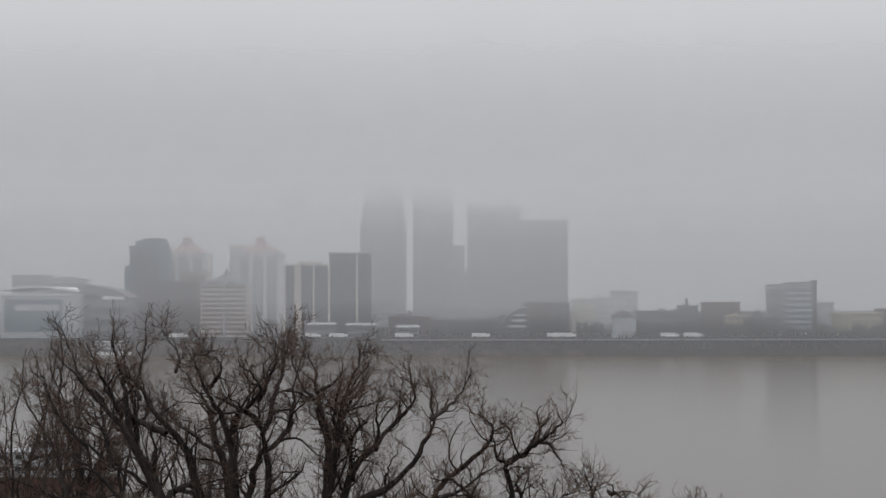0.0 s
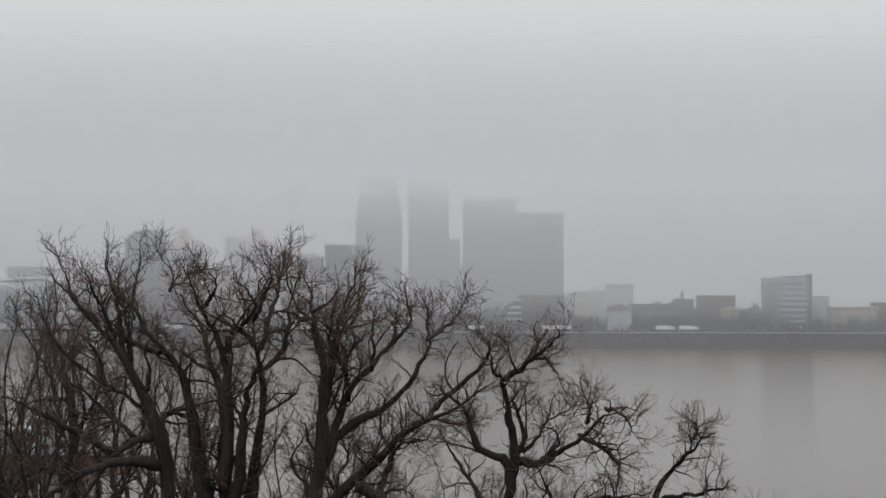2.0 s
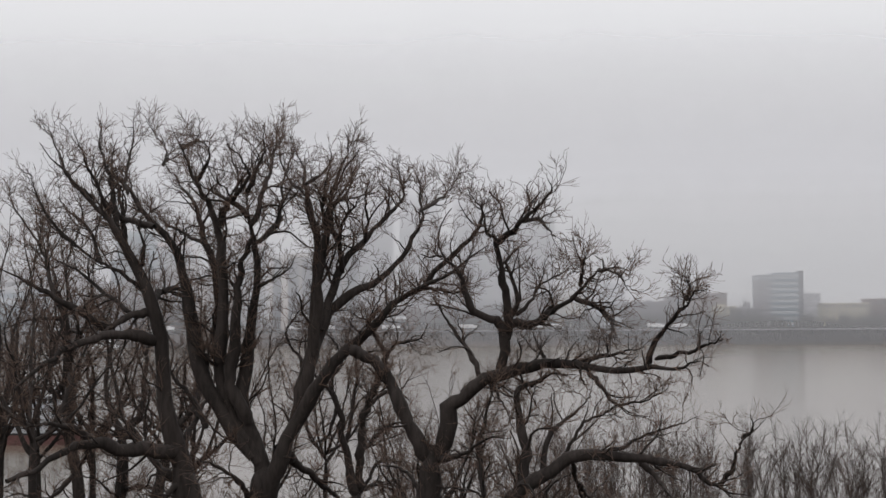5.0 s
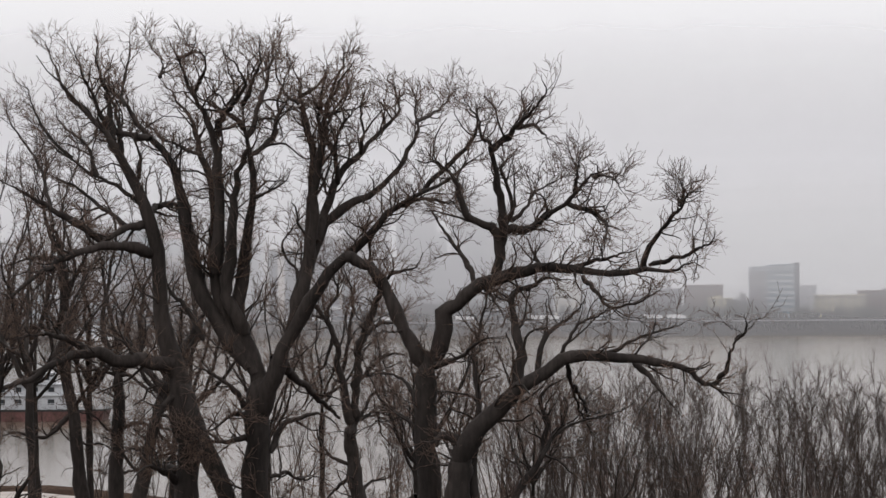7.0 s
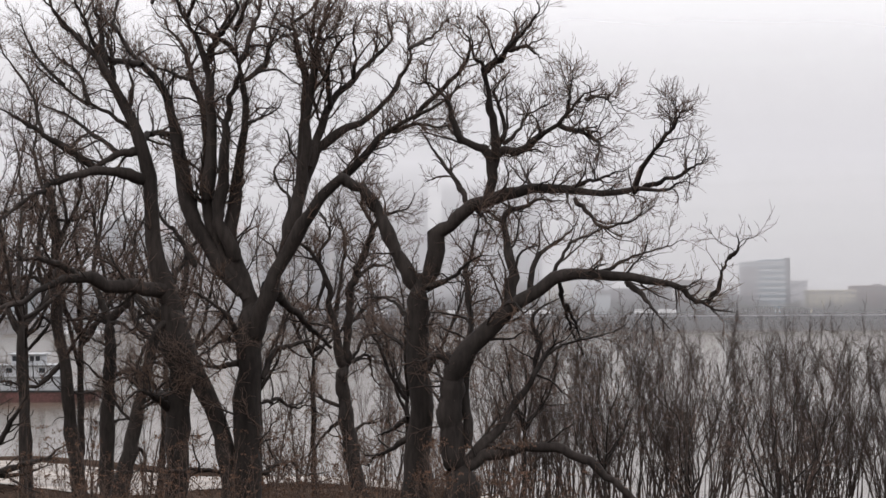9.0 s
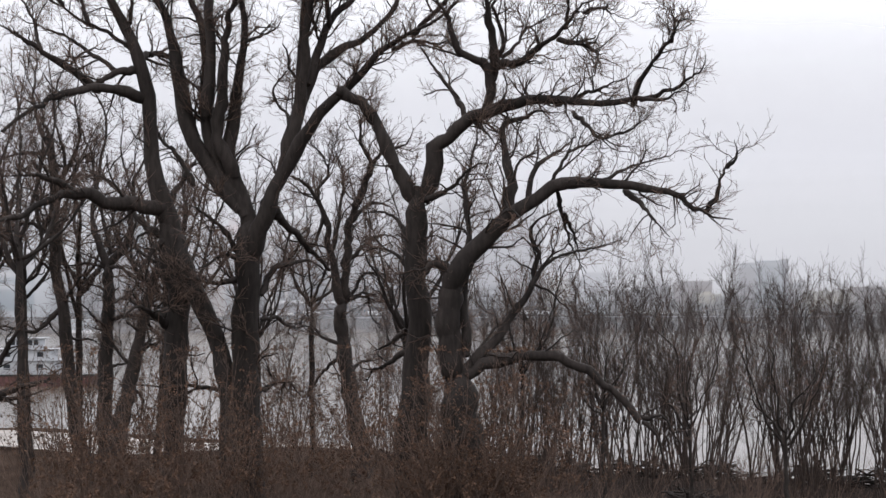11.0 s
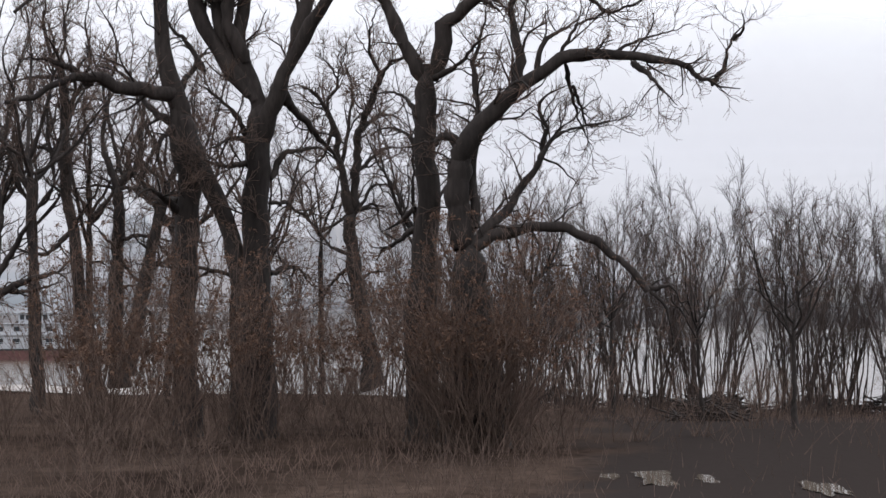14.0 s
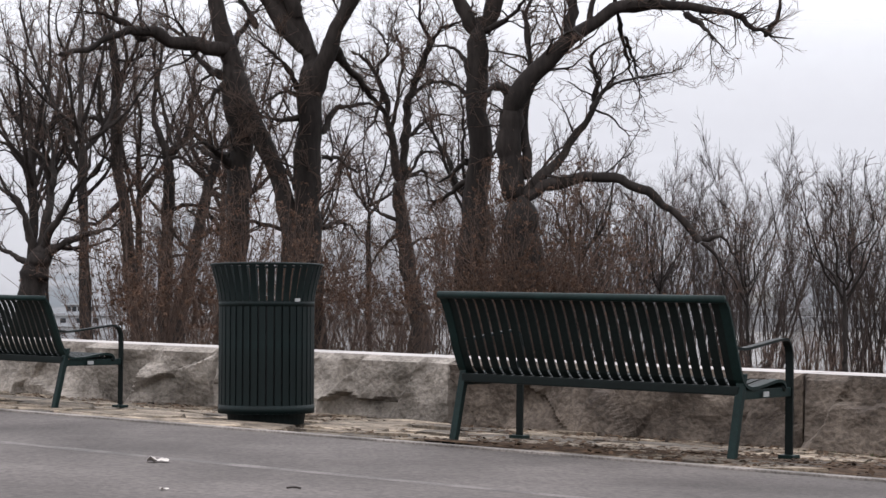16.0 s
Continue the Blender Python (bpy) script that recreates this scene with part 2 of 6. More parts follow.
def bm_box(x0, x1, y0, y1, z0, z1, bevel=0.0, bm=None):
    b = bmesh.new() if bm is None else bm
    r = bmesh.ops.create_cube(b, size=1.0, matrix=Matrix.LocRotScale(((x0 + x1) / 2, (y0 + y1) / 2, (z0 + z1) / 2), None, (x1 - x0, y1 - y0, z1 - z0)))
    if bevel:
        es = list({e for v in r["verts"] for e in v.link_edges})
        bmesh.ops.bevel(b, geom=es, offset=bevel, segments=2, affect="EDGES", profile=0.7)
    return b


def array_mesh(name, verts, quads, material, smooth=True):
    me = bpy.data.meshes.new(name)
    verts, quads = np.asarray(verts, dtype=np.float32), np.asarray(quads, dtype=np.int32)
    me.vertices.add(len(verts))
    me.vertices.foreach_set("co", verts.ravel())
    k = quads.shape[1]
    me.loops.add(quads.size)
    me.loops.foreach_set("vertex_index", quads.ravel())
    me.polygons.add(len(quads))
    me.polygons.foreach_set("loop_start", np.arange(0, quads.size, k, dtype=np.int32))
    if smooth:
        me.polygons.foreach_set("use_smooth", np.ones(len(quads), dtype=bool))
    me.update(calc_edges=True)
    me.materials.append(material)
    return me


def tubes(P, R, sides):
    """Tapered tubes: P is (N, K, 3), R is (N, K). Returns vertices and quads."""
    N, K, _ = P.shape
    T = np.gradient(P, axis=1)
    T /= np.linalg.norm(T, axis=2, keepdims=True) + 1e-9
    ref = np.array([0.31, 0.94, 0.13])
    U = np.cross(T, ref)
    U /= np.linalg.norm(U, axis=2, keepdims=True) + 1e-9
    V = np.cross(T, U)
    a = np.arange(sides) * 2 * np.pi / sides
    ring = U[:, :, None, :] * np.cos(a)[None, None, :, None] + V[:, :, None, :] * np.sin(a)[None, None, :, None]
    X = P[:, :, None, :] + ring * R[:, :, None, None]
    idx = np.arange(N * K * sides).reshape(N, K, sides)
    nxt = np.roll(idx, -1, axis=2)
    q = np.stack([idx[:, :-1], nxt[:, :-1], nxt[:, 1:], idx[:, 1:]], axis=-1).reshape(-1, 4)
    return X.reshape(-1, 3), q


def smooth_line(pts, k):
    """A rounded line of k points through a few control points."""
    p = np.array(pts, dtype=float)
    p = np.vstack([2 * p[0] - p[1], p, 2 * p[-1] - p[-2]])
    n = len(p) - 3
    u = np.linspace(0, n - 1e-6, k)
    i = u.astype(int)
    f = (u - i)[:, None]
    a, b, c, d = p[i], p[i + 1], p[i + 2], p[i + 3]
    return 0.5 * (2 * b + (c - a) * f + (2 * a - 5 * b + 4 * c - d) * f ** 2 + (3 * b - a - 3 * c + d) * f ** 3)


def sprout(P, R, rng, per_m, length, spread, lift, r_ratio, r_min, k=5, wander=0.18, start=0.12, fade=0.6, max_r=9.0):
    """Side shoots on the lines P (N, K, 3) with radii R: positions by length, leaning away and upwards."""
    seg = np.linalg.norm(np.diff(P, axis=1), axis=2)
    tot = seg.sum(axis=1)
    cnt = np.maximum(1, rng.poisson(tot * per_m))
    src = np.repeat(np.arange(len(P)), cnt)
    n = len(src)
    t = start + (1 - start) * rng.random(n) ** 0.8
    K = P.shape[1]
    g = t * (K - 1)
    i = np.minimum(g.astype(int), K - 2)
    f = (g - i)[:, None]
    base = P[src, i] * (1 - f) + P[src, i + 1] * f
    rb = R[src, i] * (1 - f[:, 0]) + R[src, i + 1] * f[:, 0]
    keep = rb < max_r
    src, t, base, rb, i = src[keep], t[keep], base[keep], rb[keep], i[keep]
    n = len(src)
    T = P[src, i + 1] - P[src, i]
    T /= np.linalg.norm(T, axis=1, keepdims=True) + 1e-9
    Q = rng.normal(size=(n, 3))
    Q -= (Q * T).sum(1, keepdims=True) * T
    Q /= np.linalg.norm(Q, axis=1, keepdims=True) + 1e-9
    ang = spread * (0.6 + 0.8 * rng.random(n))[:, None]
    D = T * np.cos(ang) + Q * np.sin(ang)
    D[:, 2] += lift
    D /= np.linalg.norm(D, axis=1, keepdims=True)
    ln = length * (0.45 + 0.9 * rng.random(n)) * (1.15 - fade * t)
    ln = np.minimum(ln, np.minimum(0.9 * tot[src], 0.8 + 48 * rb))
    step = (ln / (k - 1))[:, None]
    out_p = np.zeros((n, k, 3))
    out_p[:, 0] = base
    for j in range(1, k):
        D = D + rng.normal(size=(n, 3)) * wander
        D[:, 2] += lift * 0.35
        D /= np.linalg.norm(D, axis=1, keepdims=True)
        out_p[:, j] = out_p[:, j - 1] + D * step
    r0 = np.maximum(r_min, np.minimum(rb * r_ratio, 0.016 + ln * 0.019))
    R2 = r0[:, None] * np.linspace(1, 0.35, k)[None, :]
    return out_p, np.maximum(R2, r_min * 0.6)


def join_tubes(levels):
    vs, qs, off = [], [], 0
    for P, R, s in levels:
        v, q = tubes(P, R, s)
        vs.append(v)
        qs.append(q + off)
        off += len(v)
    return np.vstack(vs), np.vstack(qs)


def bare_tree(limbs, label, seed, density=1.0, twig=0.009, ground=None, reach=1.0, group="", fine=True, stout=1.25):
    """A leafless tree: trunk and limbs as parts of their own, and a crown of fine twigs."""
    rng = np.random.default_rng(seed)
    x, y, _ = limbs[0][3][0]
    ground = ground_z(x, y) if ground is None else ground
    tree = thing("tree", pose(x, y, ground), label, "tree", group)
    off = np.array([x, y, ground])
    lines, rads, stems, stem_r = [], [], [], []
    for i, (kind, r0, r1, pts) in enumerate(limbs):
        pts = [np.array(p, dtype=float) - off for p in pts]
        if kind == "trunk" and pts[0][2] > 0.2 and len(pts) > 4:
            pts = [np.array([pts[0][0], pts[0][1], -0.4])] + pts
        k = 26
        P = smooth_line(pts, 60)
        P = P[:55] if kind == "limb" and r1 < 0.05 else P
        P = P[np.linspace(0, len(P) - 1, k).astype(int)]
        r1 = r1 * 0.35 if r1 < 0.05 else r1
        ln = np.linalg.norm(np.diff(P, axis=0), axis=1).sum()
        amp = min(0.11, 0.25 * (r0 + r1) + 0.02, 0.3 * ln / k)
        jit = rng.normal(size=(k, 3)) * amp
        jit = (jit + 0.6 * np.roll(jit, 1, axis=0)) * (0.35 if kind == "trunk" else 0.5)
        jit[0] = jit[-1] = 0
        P = P + jit
        R = np.linspace(r0, r1, k) if kind == "trunk" else r1 + (r0 - r1) * (1 - np.linspace(0, 1, k)) ** (stout if r0 > 0.15 else 1.15)
        if kind == "trunk":
            R = R * (1 + 0.45 * np.exp(-np.linspace(0, ln, k) / 1.2))
        R = R * (1 + np.convolve(rng.normal(size=k) * 0.13, np.ones(3) / 3, "same"))
        if kind == "limb":
            R[0] *= 0.6
        else:
            R[-2:] *= (0.8, 0.3)
        v, q = tubes(P[None], R[None], 12 if r0 > 0.15 else 8)
        d = np.array([noise.noise(Vector(p * 1.7)) for p in v])
        c = np.repeat(P, 12 if r0 > 0.15 else 8, axis=0)
        v = c + (v - c) * (1 + 0.22 * d[:, None])
        ob = piece(kind, array_mesh(kind, v, q, M_BARK), tree)
        if kind == "limb":
            lines.append(P[::2])
            rads.append(R[::2])
        else:
            stems.append(P[::2])
            stem_r.append(R[::2])
    P0, R0 = np.array(lines), np.array(rads)
    P1, R1 = sprout(P0, R0, rng, 1.75 * density, 2.0 * reach, 0.8, 0.11, 0.5, 0.016, k=7, wander=0.26, start=0.1, fade=0.8)
    if len(stems) and fine:
        Ps, Rs = sprout(np.array(stems), np.array(stem_r), rng, 0.8 * density, 2.2 * reach, 1.0, 0.08, 0.12, 0.02, k=7, wander=0.3, start=0.3)
        P1, R1 = np.concatenate([P1, Ps]), np.concatenate([R1, Rs])
    P2, R2 = sprout(P1, R1, rng, 2.4 * density, 1.15 * reach, 0.72, 0.11, 0.6, twig * 1.25, k=5, wander=0.26)
    Pt, Rt = sprout(P0, R0, rng, 1.6 * density, 0.9 * reach, 0.7, 0.2, 0.4, twig * 1.25, k=5, start=0.3)
    P2, R2 = np.concatenate([P2, Pt]), np.concatenate([R2, Rt])
    P3, R3 = sprout(P2, R2, rng, 3.2 * density, 0.66 * reach, 0.68, 0.11, 0.7, twig, k=3, wander=0.24)
    if fine:
        P4, R4 = sprout(P3, R3, rng, 1.1 * density, 0.42 * reach, 0.55, 0.15, 0.8, twig * 0.85, k=2)
    v, q = join_tubes([(P1, R1, 5)])
    tagged(piece("branchwork", array_mesh("branchwork", v, q, M_BARK), tree), "dark crooked side branches", kind="stuff")
    v, q = join_tubes([(P2, R2, 3), (P3, R3, 3)] + ([(P4, R4, 3)] if fine else []))
    tagged(piece("crown", array_mesh("crown", v, q, M_TWIG), tree), "bare fine twigs of the crown", kind="stuff")
    return tree


def wild_limbs(x, y, h, seed, ground=-2.0):
    """Limb lines for a tree of no special habit: a leaning trunk and rising limbs."""
    rng = random.Random(seed)
    fork = ground + h * rng.uniform(0.40, 0.52)
    lx, ly = rng.uniform(-0.8, 0.8), rng.uniform(-0.8, 0.8)
    r = h * 0.0105
    out = [("trunk", r, r * 0.7, ((x, y, ground), (x + lx * 0.3, y + ly * 0.3, ground + h * 0.08), (x + lx * 0.5, y + ly * 0.5, ground + h * 0.14), (x + lx * 0.8, y + ly * 0.8, (ground + fork) / 2 + h * 0.04), (x + lx, y + ly, fork)))]
    n = rng.randint(7, 9)
    for i in range(n):
        a = 2 * math.pi * (i + rng.random() * 0.6) / n
        up = rng.uniform(0.55, 1.0)
        sp = h * rng.uniform(0.14, 0.30) * (1.25 - 0.5 * up)
        z0 = fork - h * 0.08 * rng.random()
        top = fork + (ground + h - fork) * up
        p = []
        for k in range(6):
            f = k / 5
            p.append((x + lx + math.cos(a) * sp * f ** 0.8 + rng.gauss(0, 0.35) * f, y + ly + math.sin(a) * sp * f ** 0.8, z0 + (top - z0) * f ** 1.1 + rng.gauss(0, 0.2)))
        out.append(("limb", r * rng.uniform(0.4, 0.6), 0.03, tuple(p)))
    return out


# ---- ground, river, far shore ----
U_ALONG = Vector((0.8353, -0.5494, -0.022)).normalized()   # along the terrace wall, falling gently
N_RIVER = Vector((0.5495, 0.8355, 0.0))                    # towards the river
K_UP = U_ALONG.cross(N_RIVER)
TERRACE = Matrix(((U_ALONG.x, N_RIVER.x, K_UP.x, -1.45), (U_ALONG.y, N_RIVER.y, K_UP.y, 11.33), (U_ALONG.z, N_RIVER.z, K_UP.z, 0.0), (0, 0, 0, 1)))
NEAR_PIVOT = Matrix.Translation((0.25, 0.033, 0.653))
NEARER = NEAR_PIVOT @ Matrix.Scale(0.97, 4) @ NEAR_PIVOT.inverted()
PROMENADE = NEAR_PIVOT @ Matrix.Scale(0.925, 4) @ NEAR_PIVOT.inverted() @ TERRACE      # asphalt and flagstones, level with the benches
WATER_Z = -4.0


def shore_y(x):
    return min(172.0, max(112.0, 136.0 - 0.85 * x))


def ground_z(x, y):
    n = (x + 1.45) * 0.5495 + (y - 11.33) * 0.8355
    if n < 1.6:
        return -1.9
    if y > 976:
        return -7 + 12 * min(1, (y - 976) / 12)
    z = -0.5 - 1.4 * min(1, max(0, (n - 1.6) / 22)) ** 0.7
    z += 0.16 * noise.noise((x * 0.13, y * 0.13, 0)) + 0.07 * noise.noise((x * 0.6, y * 0.6, 4))
    s = shore_y(x) + 5 * noise.noise((x * 0.05, 0, 9))
    z -= 1.7 * min(1, max(0, (y - 62) / (s - 70))) ** 1.2
    if y > s - 16:
        z = z + (-4.05 - z) * min(1, (y - s + 16) / 16) ** 1.6
        if y > s:
            z = max(-7, -4.05 - 0.06 * (y - s))
    return z


xs = [-2500, -900, -400, -200, -120, -80, -60] + [-45 + 1.5 * i for i in range(61)] + [60, 80, 120, 200, 400, 900, 2500]
ys = [-400, -100, -40, -15, 0, 6] + [9 + 1.6 * i for i in range(102)] + [185, 220, 400, 800, 960, 976, 979, 982, 988, 1060, 1300, 2500, 4500]
gv = np.array([(x, y, ground_z(x, y)) for y in ys for x in xs])
nx = len(xs)
gq = np.array([(j * nx + i, j * nx + i + 1, (j + 1) * nx + i + 1, (j + 1) * nx + i) for j in range(len(ys) - 1) for i in range(nx - 1)])
tagged(new("ground", array_mesh("ground", gv, gq, M_SOIL)), "dark brown litter-covered soil sloping down to the river", "ground", kind="structure")

bm = bmesh.new()
bmesh.ops.create_grid(bm, x_segments=2, y_segments=2, size=1.0, matrix=Matrix.LocRotScale((0, 570, WATER_Z), None, (2400, 465, 1)))
tagged(part("water", bm, M_WATER), "wide calm grey-brown river", "river", kind="structure")


def flat_blob(name, x, y, rx, ry, z, material, label, seed):
    bm = bmesh.new()
    vs = []
    for i in range(56):
        a = 2 * math.pi * i / 56
        k = 0.85 + 0.6 * noise.noise((math.cos(a) * 1.5, math.sin(a) * 1.5, seed * 3.1)) + 0.35 * noise.noise((math.cos(a) * 5, math.sin(a) * 5, seed * 1.7))
        vs.append(bm.verts.new((x + rx * k * math.cos(a), y + ry * k * math.sin(a), z)))
    bm.faces.new(vs)
    return tagged(part(name, bm, material), label, "puddle", "puddles on the low ground", "structure")


M_PUDDLE = water_material()
M_PUDDLE.node_tree.nodes["Principled BSDF"].inputs["Roughness"].default_value = 0.03
M_PUDDLE.node_tree.nodes["Bump"].inputs["Strength"].default_value = 0.008
for i, (x, y, rx, ry) in enumerate(((5.1, 50.5, 0.75, 3.6), (6.5, 49.2, 0.35, 1.6), (8.9, 45.2, 0.5, 2.2), (3.9, 50.0, 0.3, 1.2))):
    flat_blob("puddle_water", x, y, rx, ry, ground_z(x, y) + 0.04, M_PUDDLE, "shallow still puddle among dead leaves", i + 1)

# mud bank strip along the near shore
bm = bmesh.new()
bank = []
for i in range(60):
    x = -95 + 2.2 * i
    s = shore_y(x) + 5 * noise.noise((x * 0.05, 0, 9))
    flat = min(1.0, max(0.0, (-x - 14) / 10))
    bank.append([bm.verts.new((x, s - o + 0.8 * noise.noise((x * 0.3, o, 2)), z)) for o, z in ((9 + 24 * flat, ground_z(x, s - 9 - 24 * flat) + 0.10), (5 + 13 * flat, ground_z(x, s - 5 - 13 * flat) + 0.10), (1 + 10 * flat, max(-3.9, ground_z(x, s - 1 - 10 * flat) + 0.06)), (-3 + 13 * flat, ground_z(x, s + 3 - 13 * flat) - 0.1))])
for a, b in zip(bank, bank[1:]):
    for k in range(3):
        bm.faces.new((a[k], b[k], b[k + 1], a[k + 1]))
tagged(part("river_bank", bm, M_BANK, smooth=True), "bare pale mud bank at the water's edge", "bank", kind="structure")

quay = thing("quay_wall", pose(0, 988, WATER_Z), "long grey concrete wharf wall along the far shore", "quay", kind="structure")
for i in range(24):
    x = -480 + 40 * i
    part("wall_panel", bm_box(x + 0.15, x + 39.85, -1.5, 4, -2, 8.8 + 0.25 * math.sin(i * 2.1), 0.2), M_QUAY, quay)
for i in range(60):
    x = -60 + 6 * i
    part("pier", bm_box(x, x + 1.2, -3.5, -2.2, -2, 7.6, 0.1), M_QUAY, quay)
part("deck_edge", bm_box(-70, 310, -3.7, -1.6, 7.6, 8.4, 0.1), M_TOWERGREY, quay)

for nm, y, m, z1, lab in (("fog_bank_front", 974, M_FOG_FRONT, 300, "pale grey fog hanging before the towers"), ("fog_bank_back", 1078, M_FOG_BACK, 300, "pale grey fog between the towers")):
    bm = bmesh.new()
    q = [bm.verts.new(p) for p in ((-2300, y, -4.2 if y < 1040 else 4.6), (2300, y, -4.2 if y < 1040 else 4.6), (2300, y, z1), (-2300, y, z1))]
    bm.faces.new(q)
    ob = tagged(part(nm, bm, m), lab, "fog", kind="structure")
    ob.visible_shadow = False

# ---- far city ----
def building(name, x0, x1, y, depth, top, material, label, floors=0, band=None, base=2.9, ribs=(), rib_mat=None, cap=None, category="building"):
    b = thing(name, pose((x0 + x1) / 2, y, base), label, category, "far city buildings")
    w, h = (x1 - x0) / 2, top - base
    part("wall", bm_box(-w, w, 0, depth, -1, h, 0.4), material, b)
    for i in range(floors):
        z = h * (i + 0.55) / (floors + 0.3)
        dz = h / (floors + 0.3) * 0.24
        part("window_band", bm_box(-w * 0.93, w * 0.93, -0.25, 0.05, z - dz, z + dz), band or M_DARKGLASS, b)
    for r0, r1 in ribs:
        part("pier", bm_box(-w + 2 * w * r0, -w + 2 * w * r1, -0.9, 0.1, -1, h + 0.6, 0.1), rib_mat or M_CREAM, b)
    if cap:
        cw, ch, cm = cap
        part("roof_plant", bm_box(-w * cw, w * cw, depth * 0.2, depth * 0.8, h - 0.1, h + ch, 0.2), cm, b)
    part("parapet", bm_box(-w - 0.3, w + 0.3, -0.3, depth + 0.3, h - 0.1, h + 0.9, 0.15), rib_mat or material, b)
    return b


def domed_tower(x0, x1, y, top, label):
    b = building("tower", x0, x1, y, 26, top - 8, M_CREAM, label, 16, M_TOWERGREY, ribs=((0.0, 0.07), (0.3, 0.38), (0.62, 0.70), (0.93, 1.0)), rib_mat=M_PALE)
    h, w = top - 8 - 2.9, (x1 - x0) / 2
    for a in (0.10, 0.19, 0.405, 0.535, 0.73, 0.83):
        part("window_strip", bm_box(w * (2 * a - 1), w * (2 * a - 0.87), -0.55, 0.05, 2, h - 3), M_DARKGLASS, b)
    bm = bmesh.new()
    bmesh.ops.create_cone(bm, cap_ends=True, segments=8, radius1=w * 1.02, radius2=w * 0.35, depth=6, matrix=Matrix.Translation((0, 13, h + 3.6)))
    part("roof", bm, M_ROOFRED, b, "faded copper-red hipped roof")
    bm = bmesh.new()
    bmesh.ops.create_cone(bm, cap_ends=True, segments=10, radius1=w * 0.26, radius2=w * 0.22, depth=3.5, matrix=Matrix.Translation((0, 13, h + 8.2)))
    bmesh.ops.create_cone(bm, cap_ends=True, segments=10, radius1=w * 0.28, radius2=0.2, depth=2.5, matrix=Matrix.Translation((0, 13, h + 11.1)))
    part("lantern", bm, M_ROOFRED, b)
    return b


g = building("tower", -225, -206, 1050, 30, 58, M_BLUEGLASS, "slender blue-grey glass apartment tower with stepped top", 15, M_DARKGLASS)
part("upper_step", bm_box(-6.2, 9.3, 1, 26, 54.0, 59.0, 0.5), M_BLUEGLASS, g)
part("crown_step", bm_box(-2.5, 9.0, 2, 24, 58.9, 60.6, 0.5), M_BLUEGLASS, g)
part("low_wing", bm_box(-12.5, -9.3, 0, 22, -1, 44, 0.3), M_BLUEGLASS, g)
domed_tower(-219, -191, 1120, 64, "cream apartment tower with ribbed front and copper-red roof")
domed_tower(-172, -144, 1120, 64, "cream apartment tower with ribbed front, copper-red roof and lantern")
building("tower", -181, -172, 1150, 20, 62, M_CREAM, "narrow cream tower behind its neighbour", 16, M_TOWERGREY)
h = building("hotel", -177, -150, 1020, 20, 36, M_CREAM, "cream hotel with banded balconies and a peaked roof", 12, M_BROWN, rib_mat=M_PALE, ribs=((0.48, 0.53),))
bm = bmesh.new()
bmesh.ops.create_cone(bm, cap_ends=True, segments=4, radius1=15, radius2=3, depth=4.5, matrix=Matrix.Translation((0, 10, 36)) @ Matrix.Rotation(radians(45), 4, "Z"))
bmesh.ops.create_cone(bm, cap_ends=True, segments=8, radius1=2.2, radius2=0.3, depth=4, matrix=Matrix.Translation((0, 10, 39.8)))
part("roof", bm, M_TOWERGREY, h, "grey peaked roof with a cupola")
building("building", -217, -181, 1040, 24, 37, M_BROWN, "brown brick office block by the river", 9, M_DARKGLASS)
building("building", -196, -181, 1062, 20, 43, M_CREAM, "cream slab block behind the brick offices", 10, M_TOWERGREY)
building("hotel", -126, -100, 1000, 22, 45.5, M_TOWERDARK, "dark hotel block with white corner piers", 0, None, ribs=((0.0, 0.035), (0.22, 0.37), (0.62, 0.66), (0.95, 1.0)), rib_mat=M_CREAM, cap=(0.5, 2.6, M_CREAM))
building("hotel", -101, -79, 1004, 26, 52.5, M_TOWERDARK, "dark hotel tower with one white pier", 0, None, ribs=((0.69, 0.75),), rib_mat=M_CREAM, cap=(0.35, 1.0, M_TOWERDARK))
t1 = building("skyscraper", -100, -70, 1200, 30, 80, M_TOWERGREY, "grey granite skyscraper fading into the fog", 24, M_TOWERDARK, category="skyscraper")
part("setback", bm_box(-13.6, 13.6, 1, 29, 77, 86, 0.5), M_TOWERGREY, t1)
part("upper_shaft", bm_box(-12, 12, 3, 27, 85.9, 103, 0.5), M_TOWERGREY, t1)
building("skyscraper", -63, -37, 1180, 28, 104, M_TOWERDARK, "dark glass skyscraper vanishing into low cloud", 34, M_TOWERGREY, category="skyscraper")
building("tower", -41, -32, 1300, 18, 66, M_TOWERGREY, "faint narrow grey tower deep in the fog", 14, M_TOWERDARK)
building("building", -41, -25, 1290, 18, 48, M_TOWERGREY, "faint grey block deep in the fog", 10, M_TOWERDARK)
building("skyscraper", -25, 8, 1100, 34, 84, M_TOWERGREY, "broad grey slab tower with flat top", 22, M_TOWERDARK, ribs=((0.44, 0.47), (0.53, 0.56)), rib_mat=M_TOWERDARK, category="skyscraper")
building("skyscraper", 8, 38, 1120, 34, 76, M_TOWERGREY, "grey slab tower beside a taller one", 20, M_TOWERDARK, category="skyscraper")
building("building", -338, -314, 1200, 20, 43.5, M_TOWERGREY, "faint grey office block", 8, M_TOWERDARK)
building("building", -313, -289, 1200, 20, 41, M_TOWERGREY, "faint grey office block with rooftop plant", 8, M_TOWERDARK, cap=(0.4, 2, M_TOWERGREY))
ar = building("arena", -288, -243, 1000, 60, 29, M_PALE, "pale glass arena with a sweeping roof", 0, None, rib_mat=M_WHITE, category="arena")
